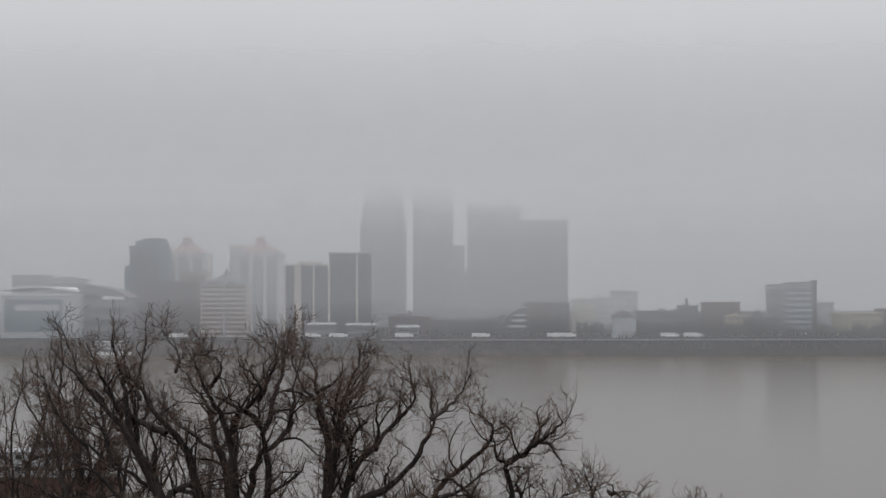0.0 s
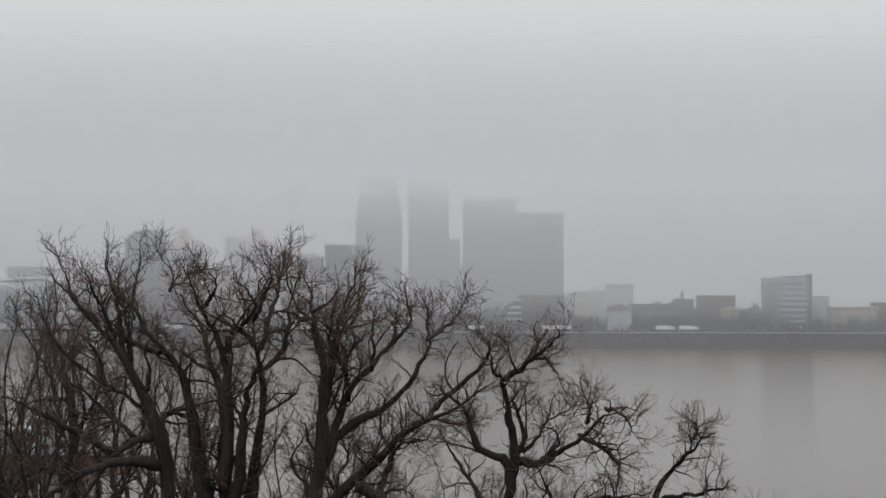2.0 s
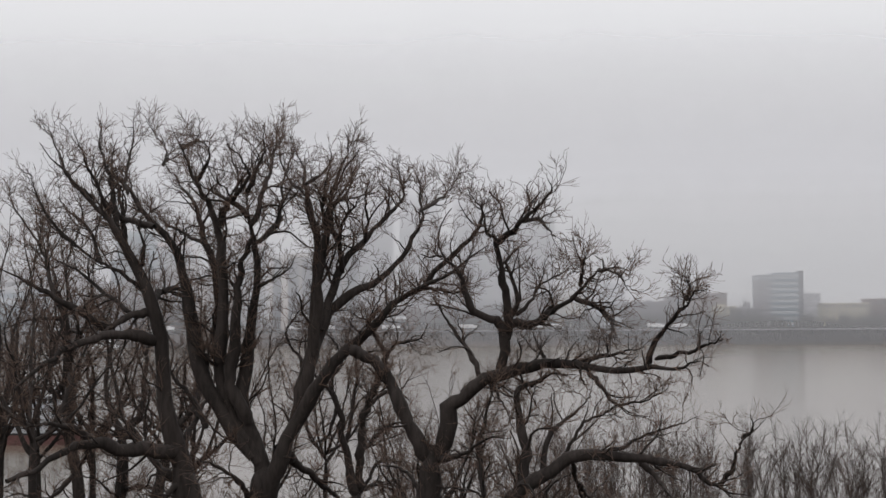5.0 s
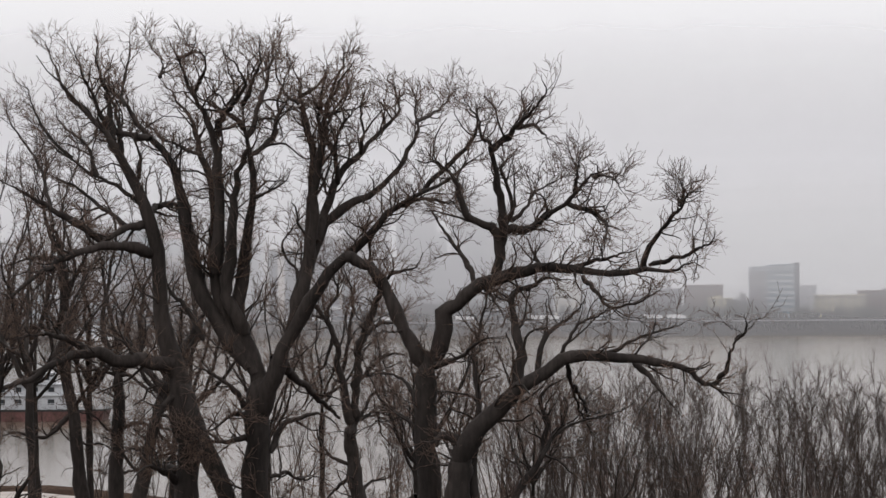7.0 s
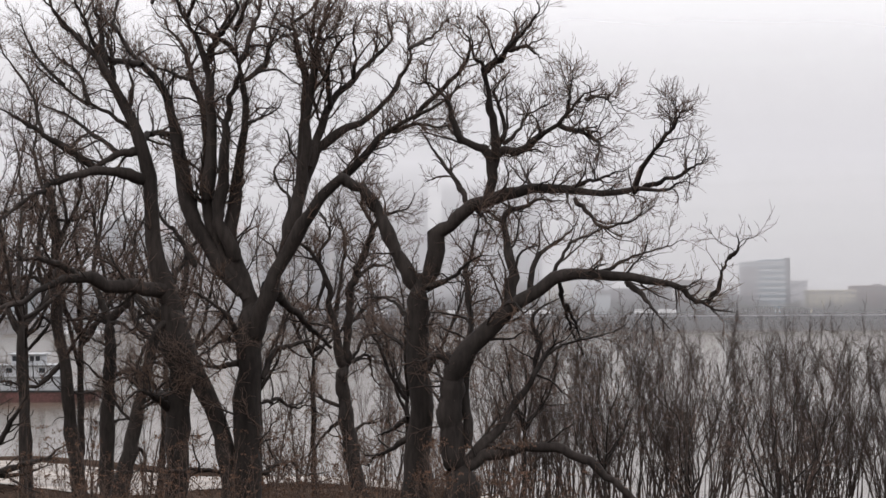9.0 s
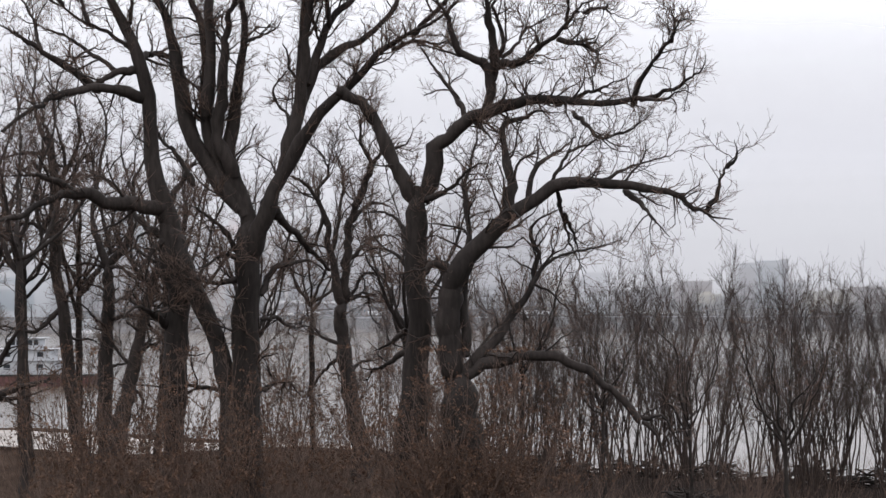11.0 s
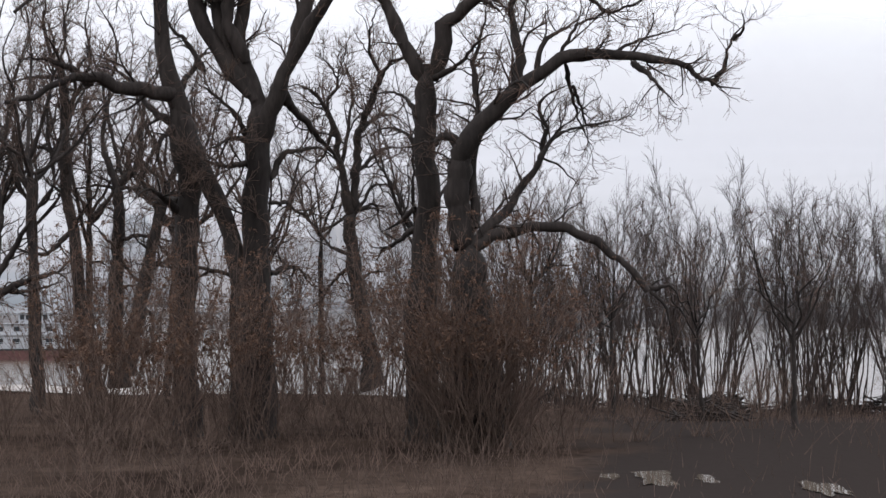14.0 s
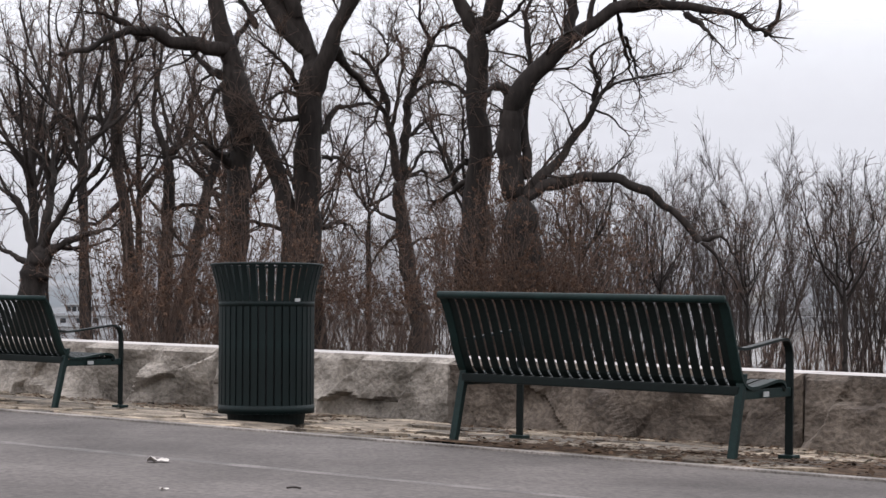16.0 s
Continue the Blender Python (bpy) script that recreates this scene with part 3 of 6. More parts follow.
part("glass_front", bm_box(-20, 13, -0.5, 0.1, 6, 24, 0.2), M_BLUEGLASS, ar, "dark glazed front")
part("glass_front", bm_box(-14, 11, -0.9, -0.45, 17.5, 21, 0.1), M_PALE, ar)
part("fin", bm_box(13.5, 22, -1.2, 4, -1, 25.5, 0.3), M_PALE, ar)
bm = bmesh.new()
prof = [(-23 + 46 * i / 12, 26.2 + 4.4 * math.sin(math.pi * (0.18 + 0.70 * i / 12))) for i in range(13)]
rows_ = [[bm.verts.new((x, y, z + d)) for x, z in prof] for y, d in ((-2, 0), (60, 0), (60, 0.9), (-2, 0.9))]
for r in range(4):
    for i in range(12):
        bm.faces.new((rows_[r][i], rows_[r][i + 1], rows_[(r + 1) % 4][i + 1], rows_[(r + 1) % 4][i]))
part("roof", bm, M_WHITE, ar, "white curved roof edge")
wg = building("arena_wing", -246, -217, 1012, 40, 26, M_TOWERGREY, "dark grey arena wing under a sloping roof", 3, M_DARKGLASS)
bm = bmesh.new()
v = [bm.verts.new(p) for p in ((-15, -1, 27), (15, -1, 25), (15, 40, 25), (-15, 40, 27), (-15, -1, 33), (-6, -1, 32), (-6, 40, 32), (-15, 40, 33), (8, -1, 29), (8, 40, 29))]
for f in ((0, 1, 8, 5, 4), (3, 7, 6, 9, 2), (4, 5, 6, 7), (5, 8, 9, 6), (8, 1, 2, 9), (0, 4, 7, 3)):
    bm.faces.new([v[i] for i in f])
part("roof", bm, M_TOWERGREY, wg)

# lower riverfront blocks to the right
for x0, x1, y, d, top, m, fl, lab in (
        (9, 24, 1056, 20, 24, M_BROWN, 5, "brown brick riverside warehouse block"),
        (24, 37, 1060, 20, 24, M_TOWERGREY, 6, "grey brick riverside warehouse block"),
        (40, 55, 1100, 20, 26, M_TAN, 5, "faint tan brick building"),
        (53, 63, 1104, 20, 27, M_PALE, 6, "faint grey brick building"),
        (67, 84, 1150, 24, 31.5, M_PALE, 7, "faint grey mid-rise block"),
        (75, 101, 1042, 22, 19, M_TOWERGREY, 3, "low dark warehouse with a row of windows"),
        (103, 114, 1070, 20, 22, M_TOWERGREY, 4, "low grey riverside commercial building"),
        (117, 138, 1062, 22, 24, M_BROWN, 5, "brown brick block with a stepped parapet"),
        (128, 141, 1046, 12, 16, M_TAN, 3, "small pale stucco house block"),
        (142, 158, 1046, 16, 15, M_TOWERGREY, 3, "low grey building with a flat roof"),
        (192, 219, 1046, 18, 17.5, M_TAN, 4, "pale yellow three-storey building"),
        (219, 250, 1052, 18, 20, M_BROWN, 4, "brown brick riverside building"),
        (186, 204, 1120, 18, 24, M_TOWERGREY, 4, "faint grey building in fog"),
        (-70, -45, 1042, 14, 16, M_BROWN, 3, "low brown riverside building"),
        (-44, -12, 1050, 14, 14, M_TOWERGREY, 2, "low grey riverside building")):
    low = building("building", x0, x1, y, d, top, m, lab)
    for f in range(fl):
        cols = max(3, int((x1 - x0) / 3.6))
        for c in range(cols):
            wx = -(x1 - x0) / 2 + (x1 - x0) * (c + 0.5) / cols
            wz = 2.6 + (top - 5.5) * (f + 0.35) / fl
            part("window", bm_box(wx - 0.75, wx + 0.75, -0.2, 0.05, wz, wz + 1.7), M_TOWERGREY if m in (M_TOWERDARK, M_PALE, M_TAN) else M_DARKGLASS, low)
    for r in range(1 + int(x1) % 3):
        rx = (x1 - x0) * (-0.38 + 0.31 * r + 0.05 * (int(y) % 4))
        part("rooftop_hut", bm_box(rx, rx + 2.4 + (r + int(x0)) % 3, d * 0.2, d * 0.6, top - 4.2, top - 2.1 + 0.6 * ((r * 2 + int(x0)) % 3), 0.1), (m, M_TOWERGREY, M_BROWN)[r], low)
    if int(x0) % 3:
        part("chimney", bm_box(-1.2, 0.4, d * 0.4, d * 0.6, top - 3.2, top - 0.6 + (int(x0) % 4), 0.1), m, low)
barn = building("building", 59, 72, 1000, 12, 17.0, M_PALE, "pale boathouse with a low gable roof", 0)
bm = bmesh.new()
v = [bm.verts.new(p) for p in ((-9, -1, 14), (7.5, -1, 14), (-1, -1, 17.4), (-9, 13, 14), (7.5, 13, 14), (-1, 13, 17.4))]
for f in ((0, 1, 2), (3, 5, 4), (0, 2, 5, 3), (1, 4, 5, 2), (0, 3, 4, 1)):
    bm.faces.new([v[i] for i in f])
part("roof", bm, M_TOWERGREY, barn)
br = building("tower", 155, 181, 1050, 26, 34.5, M_PALE, "blue-grey mid-rise apartment tower with a corner mast", 9, M_BLUEGLASS)
part("upper_block", bm_box(-3, 11, 1, 24, 31.5, 33.6, 0.3), M_BLUEGLASS, br)
part("lift_tower", bm_box(10.6, 13.2, -0.6, 8, -1, 34.6, 0.2), M_TOWERDARK, br)
part("low_wing", bm_box(-13.2, -6, -0.6, 20, -1, 29.6, 0.2), M_TOWERGREY, br)

# rounded glass hall with pale bands, and white pavilions on the wharf
hall = thing("glass_hall", pose(2, 1004, 2.9), "dark rounded glass hall with pale curved bands", "building", "far city buildings")


def hall_arc(k, z0):
    return [(-9 * k + 17.5 * k * i / 10, z0 + (19.5 * k - z0) * (1 - (1 - i / 10) ** 2.4)) for i in range(11)]


bm = bmesh.new()
base = hall_arc(1.0, 4)
lo = [bm.verts.new((x, 0, z)) for x, z in base] + [bm.verts.new((8.5, 0, -1)), bm.verts.new((-9, 0, -1))]
hi = [bm.verts.new((v.co.x, 16, v.co.z)) for v in lo]
bm.faces.new(lo)
bm.faces.new(hi[::-1])
for i in range(13):
    bm.faces.new((lo[i], hi[i], hi[(i + 1) % 13], lo[(i + 1) % 13]))
part("wall", bm, M_TOWERDARK, hall)
bm = bmesh.new()
prev = None
for x, z in base[1:]:
    cur = [bm.verts.new(p) for p in ((x, -0.4, z - 0.8), (x, -0.4, z + 0.1), (x, 0.05, z + 0.1), (x, 0.05, z - 0.8))]
    if prev:
        for i in range(4):
            bm.faces.new((prev[i], prev[(i + 1) % 4], cur[(i + 1) % 4], cur[i]))
    prev = cur
part("roof_edge", bm, M_PALE, hall, "pale curved roof edge")
for z, x0 in ((7.5, -1.5), (10.8, 0.0), (14.0, 1.2)):
    part("band", bm_box(x0, 8.3, -0.35, 0.05, z, z + 1.5, 0.3), M_PALE, hall, "pale level band")
for x0, x1, top in ((-114, -97, 13.0), (-90, -74, 12.6), (-62, -50, 11.4)):
    pv = building("pavilion", x0, x1, 995.5, 3.5, top, M_TOWERGREY, "low grey wharf pavilion with a pale flat eave", 2, M_TOWERDARK, base=4.8, rib_mat=M_PALE)
    part("eave", bm_box(-(x1 - x0) / 2 - 0.6, (x1 - x0) / 2 + 0.6, -0.9, 3.9, top - 5.4, top - 4.5, 0.1), M_WHITE, pv)

# road traffic standing along the far riverfront
def truck():
    t = thing("truck", pose(-15, 993.5, 4.95), "white box truck on the riverfront road", "truck", "riverfront vehicles")
    part("cargo_box", bm_box(-5, 3, -1.2, 1.2, 0.6, 2.7, 0.08), M_WHITE, t)
    part("cab", bm_box(3.1, 5.2, -1.1, 1.1, 0.5, 2.2, 0.25), M_WHITE, t)
    for x in (-3.5, 4.2):
        for y in (-1.15, 1.15):
            bm = bmesh.new()
            bmesh.ops.create_cone(bm, cap_ends=True, segments=14, radius1=0.5, radius2=0.5, depth=0.3, matrix=Matrix.Translation((x, y, 0.5)) @ Matrix.Rotation(radians(90), 4, "X"))
            part("wheel", bm, M_LINER, t)
    return t


tr = truck()
for x, s in ((-58, 1.0), (27, 1), (33, 1), (-95, 1), (-110, 1), (-185, 1), (90, 1), (103, 1)):
    copy_thing(tr, pose(x, 993.3 + s * 0.4, 4.95))

# leafless woods and shrubs along the far shore
rng = np.random.default_rng(5)
pts = []
for x0, x1, y, zt, n in ((-8, 36, 1044, 17, 180), (-95, -10, 1046, 13, 220), (40, 150, 1036, 15, 420), (140, 260, 1038, 12, 300), (-320, -100, 1046, 9, 150), (-30, 10, 1060, 20, 100), (100, 180, 1075, 19, 160), (180, 260, 1090, 18, 150), (-60, 260, 1000, 6, 220)):
    for i in range(n):
        x = rng.uniform(x0, x1)
        hgt = zt * (0.55 + 0.45 * noise.noise((x * 0.09, y, 0)))
        pts.append((x, y + rng.uniform(-4, 4), 4.8, hgt * rng.uniform(0.5, 1.0)))
for i in range(420):                                 # scrub hanging on the wharf face
    x = rng.uniform(-120, 260)
    if noise.noise((x * 0.045, 2, 0)) > -0.12:
        pts.append((x, 983 + rng.uniform(-1.5, 1.0), -4.2, 4 + 5 * rng.random() * (0.6 + noise.noise((x * 0.1, 5, 0)))))
B = np.array(pts)
k = 4
P = np.zeros((len(B), k, 3))
lean = rng.normal(size=(len(B), 2)) * 0.8
for j in range(k):
    P[:, j, 0] = B[:, 0] + lean[:, 0] * j / 3
    P[:, j, 1] = B[:, 1] + lean[:, 1] * j / 3
    P[:, j, 2] = B[:, 2] + B[:, 3] * j / 3
R = np.tile(np.array([0.45, 0.4, 0.3, 0.15]), (len(B), 1))
Ps, Rs = sprout(P, R, rng, 0.7, 3.2, 0.75, 0.3, 0.8, 0.2, k=2)
v, q = join_tubes([(P, R, 4), (Ps, Rs, 3)])
tagged(new("far_trees", array_mesh("far_trees", v, q, M_FARTREE)), "hazy leafless trees along the far shore", "trees", kind="stuff")

# ---- moored boats ----
def prism(bm, outline, z0, z1, flare=1.0):
    lo = [bm.verts.new((x * flare, y * flare, z0)) for x, y in outline]
    hi = [bm.verts.new((x, y, z1)) for x, y in outline]
    bm.faces.new(lo[::-1])
    bm.faces.new(hi)
    n = len(outline)
    for i in range(n):
        bm.faces.new((lo[i], lo[(i + 1) % n], hi[(i + 1) % n], hi[i]))
    return bm


def towboat(m, label):
    b = thing("towboat", m, label, "boat")
    hull = [(-16, -3.6), (14, -3.6), (16.5, -2.6), (16.5, 2.6), (14, 3.6), (-16, 3.6)]
    part("hull", prism(bmesh.new(), hull, -0.8, 1.3, 0.96), M_BOATRED, b, "rust-red steel hull")
    part("rub_rail", prism(bmesh.new(), [(x * 1.01, y * 1.03) for x, y in hull], 1.3, 1.55), M_LINER, b)
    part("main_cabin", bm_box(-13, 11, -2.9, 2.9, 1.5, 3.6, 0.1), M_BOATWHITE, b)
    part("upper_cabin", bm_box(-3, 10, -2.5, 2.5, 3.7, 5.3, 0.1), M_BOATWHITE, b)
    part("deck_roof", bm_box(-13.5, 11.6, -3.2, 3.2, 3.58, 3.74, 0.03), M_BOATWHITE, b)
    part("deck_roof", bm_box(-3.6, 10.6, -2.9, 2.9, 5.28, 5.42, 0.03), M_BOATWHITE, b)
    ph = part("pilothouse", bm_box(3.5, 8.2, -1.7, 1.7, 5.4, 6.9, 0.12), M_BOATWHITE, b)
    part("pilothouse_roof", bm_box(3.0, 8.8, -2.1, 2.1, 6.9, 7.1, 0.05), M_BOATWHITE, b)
    for i in range(5):
        part("window", bm_box(3.75 + 0.88 * i, 4.4 + 0.88 * i, -1.75, -1.66, 5.95, 6.7), M_DARKGLASS, ph)
    for i in range(9):
        part("window", bm_box(-12 + 2.5 * i, -11 + 2.5 * i, -2.95, -2.86, 2.3, 3.1), M_DARKGLASS, b)
    for i in range(5):
        part("window", bm_box(-2 + 2.5 * i, -1.1 + 2.5 * i, -2.55, -2.46, 4.2, 4.9), M_DARKGLASS, b)
    for x in (-9, -6.5):
        bm = bmesh.new()
        bmesh.ops.create_cone(bm, cap_ends=True, segments=12, radius1=0.45, radius2=0.4, depth=2.6, matrix=Matrix.Translation((x, 0.8, 4.9)))
        part("funnel", bm, M_LINER, b)
    bm = bmesh.new()
    bmesh.ops.create_cone(bm, cap_ends=True, segments=6, radius1=0.06, radius2=0.04, depth=2.4, matrix=Matrix.Translation((5.5, 0, 8.2)))
    part("mast", bm, M_LINER, b)
    for i in range(12):
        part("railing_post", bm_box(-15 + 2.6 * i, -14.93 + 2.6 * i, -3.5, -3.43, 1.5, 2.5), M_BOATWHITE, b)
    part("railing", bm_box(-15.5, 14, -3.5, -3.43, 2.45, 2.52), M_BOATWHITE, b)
    return b


towboat(pose(-74.5, 270, WATER_Z + 0.2), "white towboat with rust-red hull moored near the bank")
sb = thing("riverboat", pose(-220, 979.5, WATER_Z + 0.1), "small white riverboat at the far wharf", "boat")
part("hull", prism(bmesh.new(), [(-11, -3), (9, -3), (12, 0), (9, 3), (-11, 3)], -0.5, 1.6, 0.95), M_WHITE, sb)
for i in range(3):
    part("deck", bm_box(-10 + i, 8 - i, -2.6, 2.6, 1.6 + 2.1 * i, 3.2 + 2.1 * i, 0.05), M_PALE, sb)
    part("deck_roof", bm_box(-10.6 + i, 8.8 - i, -3, 3, 3.25 + 2.1 * i, 3.5 + 2.1 * i, 0.03), M_WHITE, sb)

# ---- limb lines of the trees: kind, base and tip radius, distance at base and tip, bends as (x, z) in metres ----
def branch(limbs, kind, r0, r1, y0, y1, *bends):
    n = len(bends) - 1
    limbs.append((kind, r0, r1, tuple((x, y0 + (y1 - y0) * i / n, z) for i, (x, z) in enumerate(bends))))


A_LIMBS, B_LIMBS, C_LIMBS, D_LIMBS, F_LIMBS, G_LIMBS, H_LIMBS, I_LIMBS, J_LIMBS = ([] for _ in range(9))
branch(A_LIMBS, "trunk", 0.62, 0.42, 65, 65, (-7.9, -0.2), (-8, 1.8), (-8, 4.7), (-8, 7.4), (-7.9, 9.3), (-7.8, 10.3))
branch(A_LIMBS, "limb", 0.41, 0.041, 65, 62, (-7.74, 8.89), (-7.52, 9.93), (-6.91, 11.27), (-5.96, 12.81), (-5.02, 14.29), (-3.78, 15.33), (-2.75, 16.36), (-1.54, 17.00), (-0.43, 17.64), (0.27, 18.15), (1.16, 18.62))
branch(A_LIMBS, "limb", 0.12, 0.031, 65, 61.5, (-1.92, 17.00), (-0.77, 18.12), (-0.04, 18.77), (0.22, 19.41), (-0.09, 19.83), (-0.47, 20.54))
branch(A_LIMBS, "limb", 0.10, 0.031, 65, 63.5, (-2.64, 16.52), (-1.80, 16.76), (-0.96, 16.57), (-0.55, 16.70))
branch(A_LIMBS, "limb", 0.27, 0.041, 65, 66.5, (-6.88, 11.57), (-6.18, 13.74), (-5.78, 15.20), (-4.97, 16.35), (-3.72, 17.09), (-2.69, 18.15), (-2.17, 19.21), (-2.12, 20.07), (-2.23, 20.83), (-2.41, 21.81))
branch(A_LIMBS, "limb", 0.08, 0.031, 65, 68, (-2.07, 19.57), (-1.44, 20.05), (-0.93, 20.69), (-0.63, 21.40))
branch(A_LIMBS, "limb", 0.19, 0.031, 65, 68, (-5.75, 15.29), (-5.37, 16.65), (-4.99, 17.72), (-4.18, 18.59), (-3.36, 19.47), (-2.85, 20.15), (-2.93, 21.05), (-3.21, 21.49), (-3.02, 22.62))
branch(A_LIMBS, "limb", 0.08, 0.031, 65, 63, (-4.10, 18.45), (-3.97, 19.26), (-4.00, 20.11), (-3.71, 20.74))
branch(A_LIMBS, "limb", 0.29, 0.031, 65, 67, (-6.57, 12.29), (-6.08, 14.36), (-6.00, 15.82), (-5.97, 17.30), (-5.95, 18.58), (-6.19, 19.76), (-6.53, 20.53), (-6.51, 21.19), (-7.01, 22.51), (-7.36, 23.40))
branch(A_LIMBS, "limb", 0.08, 0.031, 65, 64, (-6.32, 20.58), (-5.69, 20.91), (-5.29, 21.43), (-5.36, 22.20))
branch(A_LIMBS, "limb", 0.07, 0.031, 65, 69, (-6.36, 20.33), (-7.06, 20.91), (-7.54, 21.99), (-7.49, 23.16))
branch(A_LIMBS, "limb", 0.21, 0.031, 65, 63, (-5.95, 14.36), (-5.81, 16.20), (-5.60, 17.83), (-5.45, 19.04), (-5.52, 19.83), (-5.36, 20.41), (-5.27, 21.18), (-5.36, 21.85))
branch(A_LIMBS, "limb", 0.12, 0.031, 65, 62, (-4.92, 17.36), (-4.96, 18.43), (-4.70, 19.28), (-4.29, 19.64), (-3.88, 20.22))
branch(A_LIMBS, "limb", 0.12, 0.031, 65, 64, (-5.47, 19.12), (-5.32, 20.13), (-4.99, 21.09), (-4.66, 21.72), (-4.75, 22.67))
branch(A_LIMBS, "limb", 0.12, 0.031, 65, 66, (-5.01, 18.39), (-5.41, 19.15), (-5.18, 20.01), (-4.58, 21.09), (-4.28, 22.17))
branch(A_LIMBS, "limb", 0.37, 0.041, 65, 66, (-7.80, 8.99), (-7.94, 10.12), (-8.25, 11.46), (-8.58, 12.91), (-8.49, 14.37), (-8.30, 15.83), (-8.17, 17.30), (-8.32, 18.56), (-8.46, 19.41), (-8.54, 20.26), (-8.39, 21.54), (-8.55, 22.72))
branch(A_LIMBS, "limb", 0.12, 0.031, 65, 69, (-8.13, 18.46), (-7.44, 19.14), (-7.39, 20.13), (-7.38, 20.98), (-7.13, 21.95), (-7.05, 22.94))
branch(A_LIMBS, "limb", 0.14, 0.031, 65, 68, (-8.29, 19.09), (-7.98, 20.25), (-7.78, 21.30), (-7.60, 22.58), (-7.31, 23.51))
branch(A_LIMBS, "limb", 0.12, 0.031, 65, 64, (-8.34, 19.38), (-8.68, 19.78), (-9.11, 20.00), (-9.58, 20.31), (-9.96, 20.54), (-10.22, 21.09))
branch(A_LIMBS, "limb", 0.10, 0.031, 65, 63, (-8.42, 20.28), (-7.96, 21.13), (-7.63, 21.86), (-7.59, 22.87))
branch(A_LIMBS, "limb", 0.27, 0.083, 65, 64, (-8.39, 11.88), (-9.04, 13.32), (-8.85, 14.76), (-8.71, 16.20), (-8.69, 17.22), (-8.46, 17.98), (-8.11, 18.58))
branch(A_LIMBS, "limb", 0.33, 0.041, 65, 68, (-8.01, 10.43), (-9.10, 12.29), (-9.52, 13.74), (-9.66, 15.22), (-9.71, 16.91), (-9.97, 17.99), (-10.36, 18.82), (-10.64, 19.71), (-10.86, 20.32), (-11.52, 21.00), (-12.01, 21.68), (-12.48, 22.53))
branch(A_LIMBS, "limb", 0.25, 0.031, 65, 63, (-9.44, 14.15), (-9.29, 15.80), (-9.27, 17.23), (-9.32, 18.46), (-9.38, 19.16), (-9.66, 19.75), (-10.04, 20.45), (-10.31, 21.14), (-10.59, 21.83), (-10.86, 22.51), (-10.91, 23.09))
branch(A_LIMBS, "limb", 0.14, 0.031, 65, 61, (-9.46, 19.09), (-9.15, 19.79), (-8.69, 20.12), (-8.11, 20.75), (-8.19, 21.31), (-8.60, 21.73), (-8.54, 22.36))
branch(A_LIMBS, "limb", 0.10, 0.031, 65, 62, (-10.28, 20.76), (-9.81, 21.13), (-9.48, 21.61), (-9.64, 22.13))
branch(A_LIMBS, "limb", 0.08, 0.031, 65, 62, (-10.81, 22.01), (-10.10, 22.05), (-9.60, 22.42))
branch(A_LIMBS, "limb", 0.31, 0.041, 65, 68, (-8.22, 10.64), (-9.68, 12.60), (-10.29, 14.37), (-10.59, 15.84), (-10.86, 16.91), (-11.12, 17.87), (-11.59, 18.80), (-12.15, 19.30), (-12.69, 20.01), (-13.24, 20.53), (-13.66, 21.10), (-13.93, 21.88), (-13.77, 22.68), (-13.38, 23.32))
branch(A_LIMBS, "limb", 0.14, 0.031, 65, 70, (-11.84, 19.10), (-13.00, 19.35), (-13.91, 19.78), (-14.85, 20.39), (-15.47, 21.32))
branch(A_LIMBS, "limb", 0.08, 0.031, 65, 67, (-12.81, 20.29), (-13.02, 20.87), (-12.90, 21.89), (-12.92, 22.92), (-12.92, 23.96))
branch(A_LIMBS, "limb", 0.08, 0.031, 65, 69, (-10.08, 18.47), (-10.93, 18.92), (-11.75, 19.23), (-12.42, 19.82), (-13.33, 20.53))
branch(A_LIMBS, "limb", 0.08, 0.031, 65, 66, (-11.50, 21.33), (-11.49, 21.92), (-11.84, 22.73))
branch(A_LIMBS, "limb", 0.10, 0.031, 65, 67, (-6.88, 11.46), (-6.42, 13.74), (-7.11, 15.01), (-6.75, 15.87), (-6.06, 16.64))
branch(A_LIMBS, "limb", 0.08, 0.031, 65, 67, (-8.04, 16.84), (-7.50, 17.20), (-6.95, 17.67), (-6.98, 18.25))
branch(A_LIMBS, "limb", 0.25, 0.062, 65, 69, (-7.33, 11.03), (-6.75, 10.31), (-6.04, 9.45), (-5.29, 8.57))
branch(A_LIMBS, "limb", 0.14, 0.031, 65, 68, (-7.46, 7.57), (-7.14, 8.44), (-6.63, 8.73), (-5.84, 8.85), (-5.26, 8.45), (-5.05, 7.84))
branch(A_LIMBS, "limb", 0.10, 0.031, 65, 69, (-7.46, 6.66), (-7.02, 6.75), (-6.50, 6.39), (-5.96, 6.37), (-5.22, 5.62))
branch(A_LIMBS, "limb", 0.10, 0.031, 65, 70, (-7.45, 4.08), (-7.04, 4.34), (-6.65, 4.27), (-6.24, 3.73), (-4.81, 3.79))
branch(A_LIMBS, "limb", 0.12, 0.031, 65, 62, (-8.25, 8.97), (-8.73, 8.98), (-9.24, 8.60), (-9.62, 8.24))
branch(A_LIMBS, "limb", 0.12, 0.031, 65, 63, (-8.25, 8.14), (-9.08, 8.00), (-9.79, 8.18), (-10.48, 7.90))
branch(A_LIMBS, "limb", 0.12, 0.041, 65, 62, (-8.36, 9.17), (-8.83, 10.10), (-9.49, 10.60), (-9.83, 10.89))
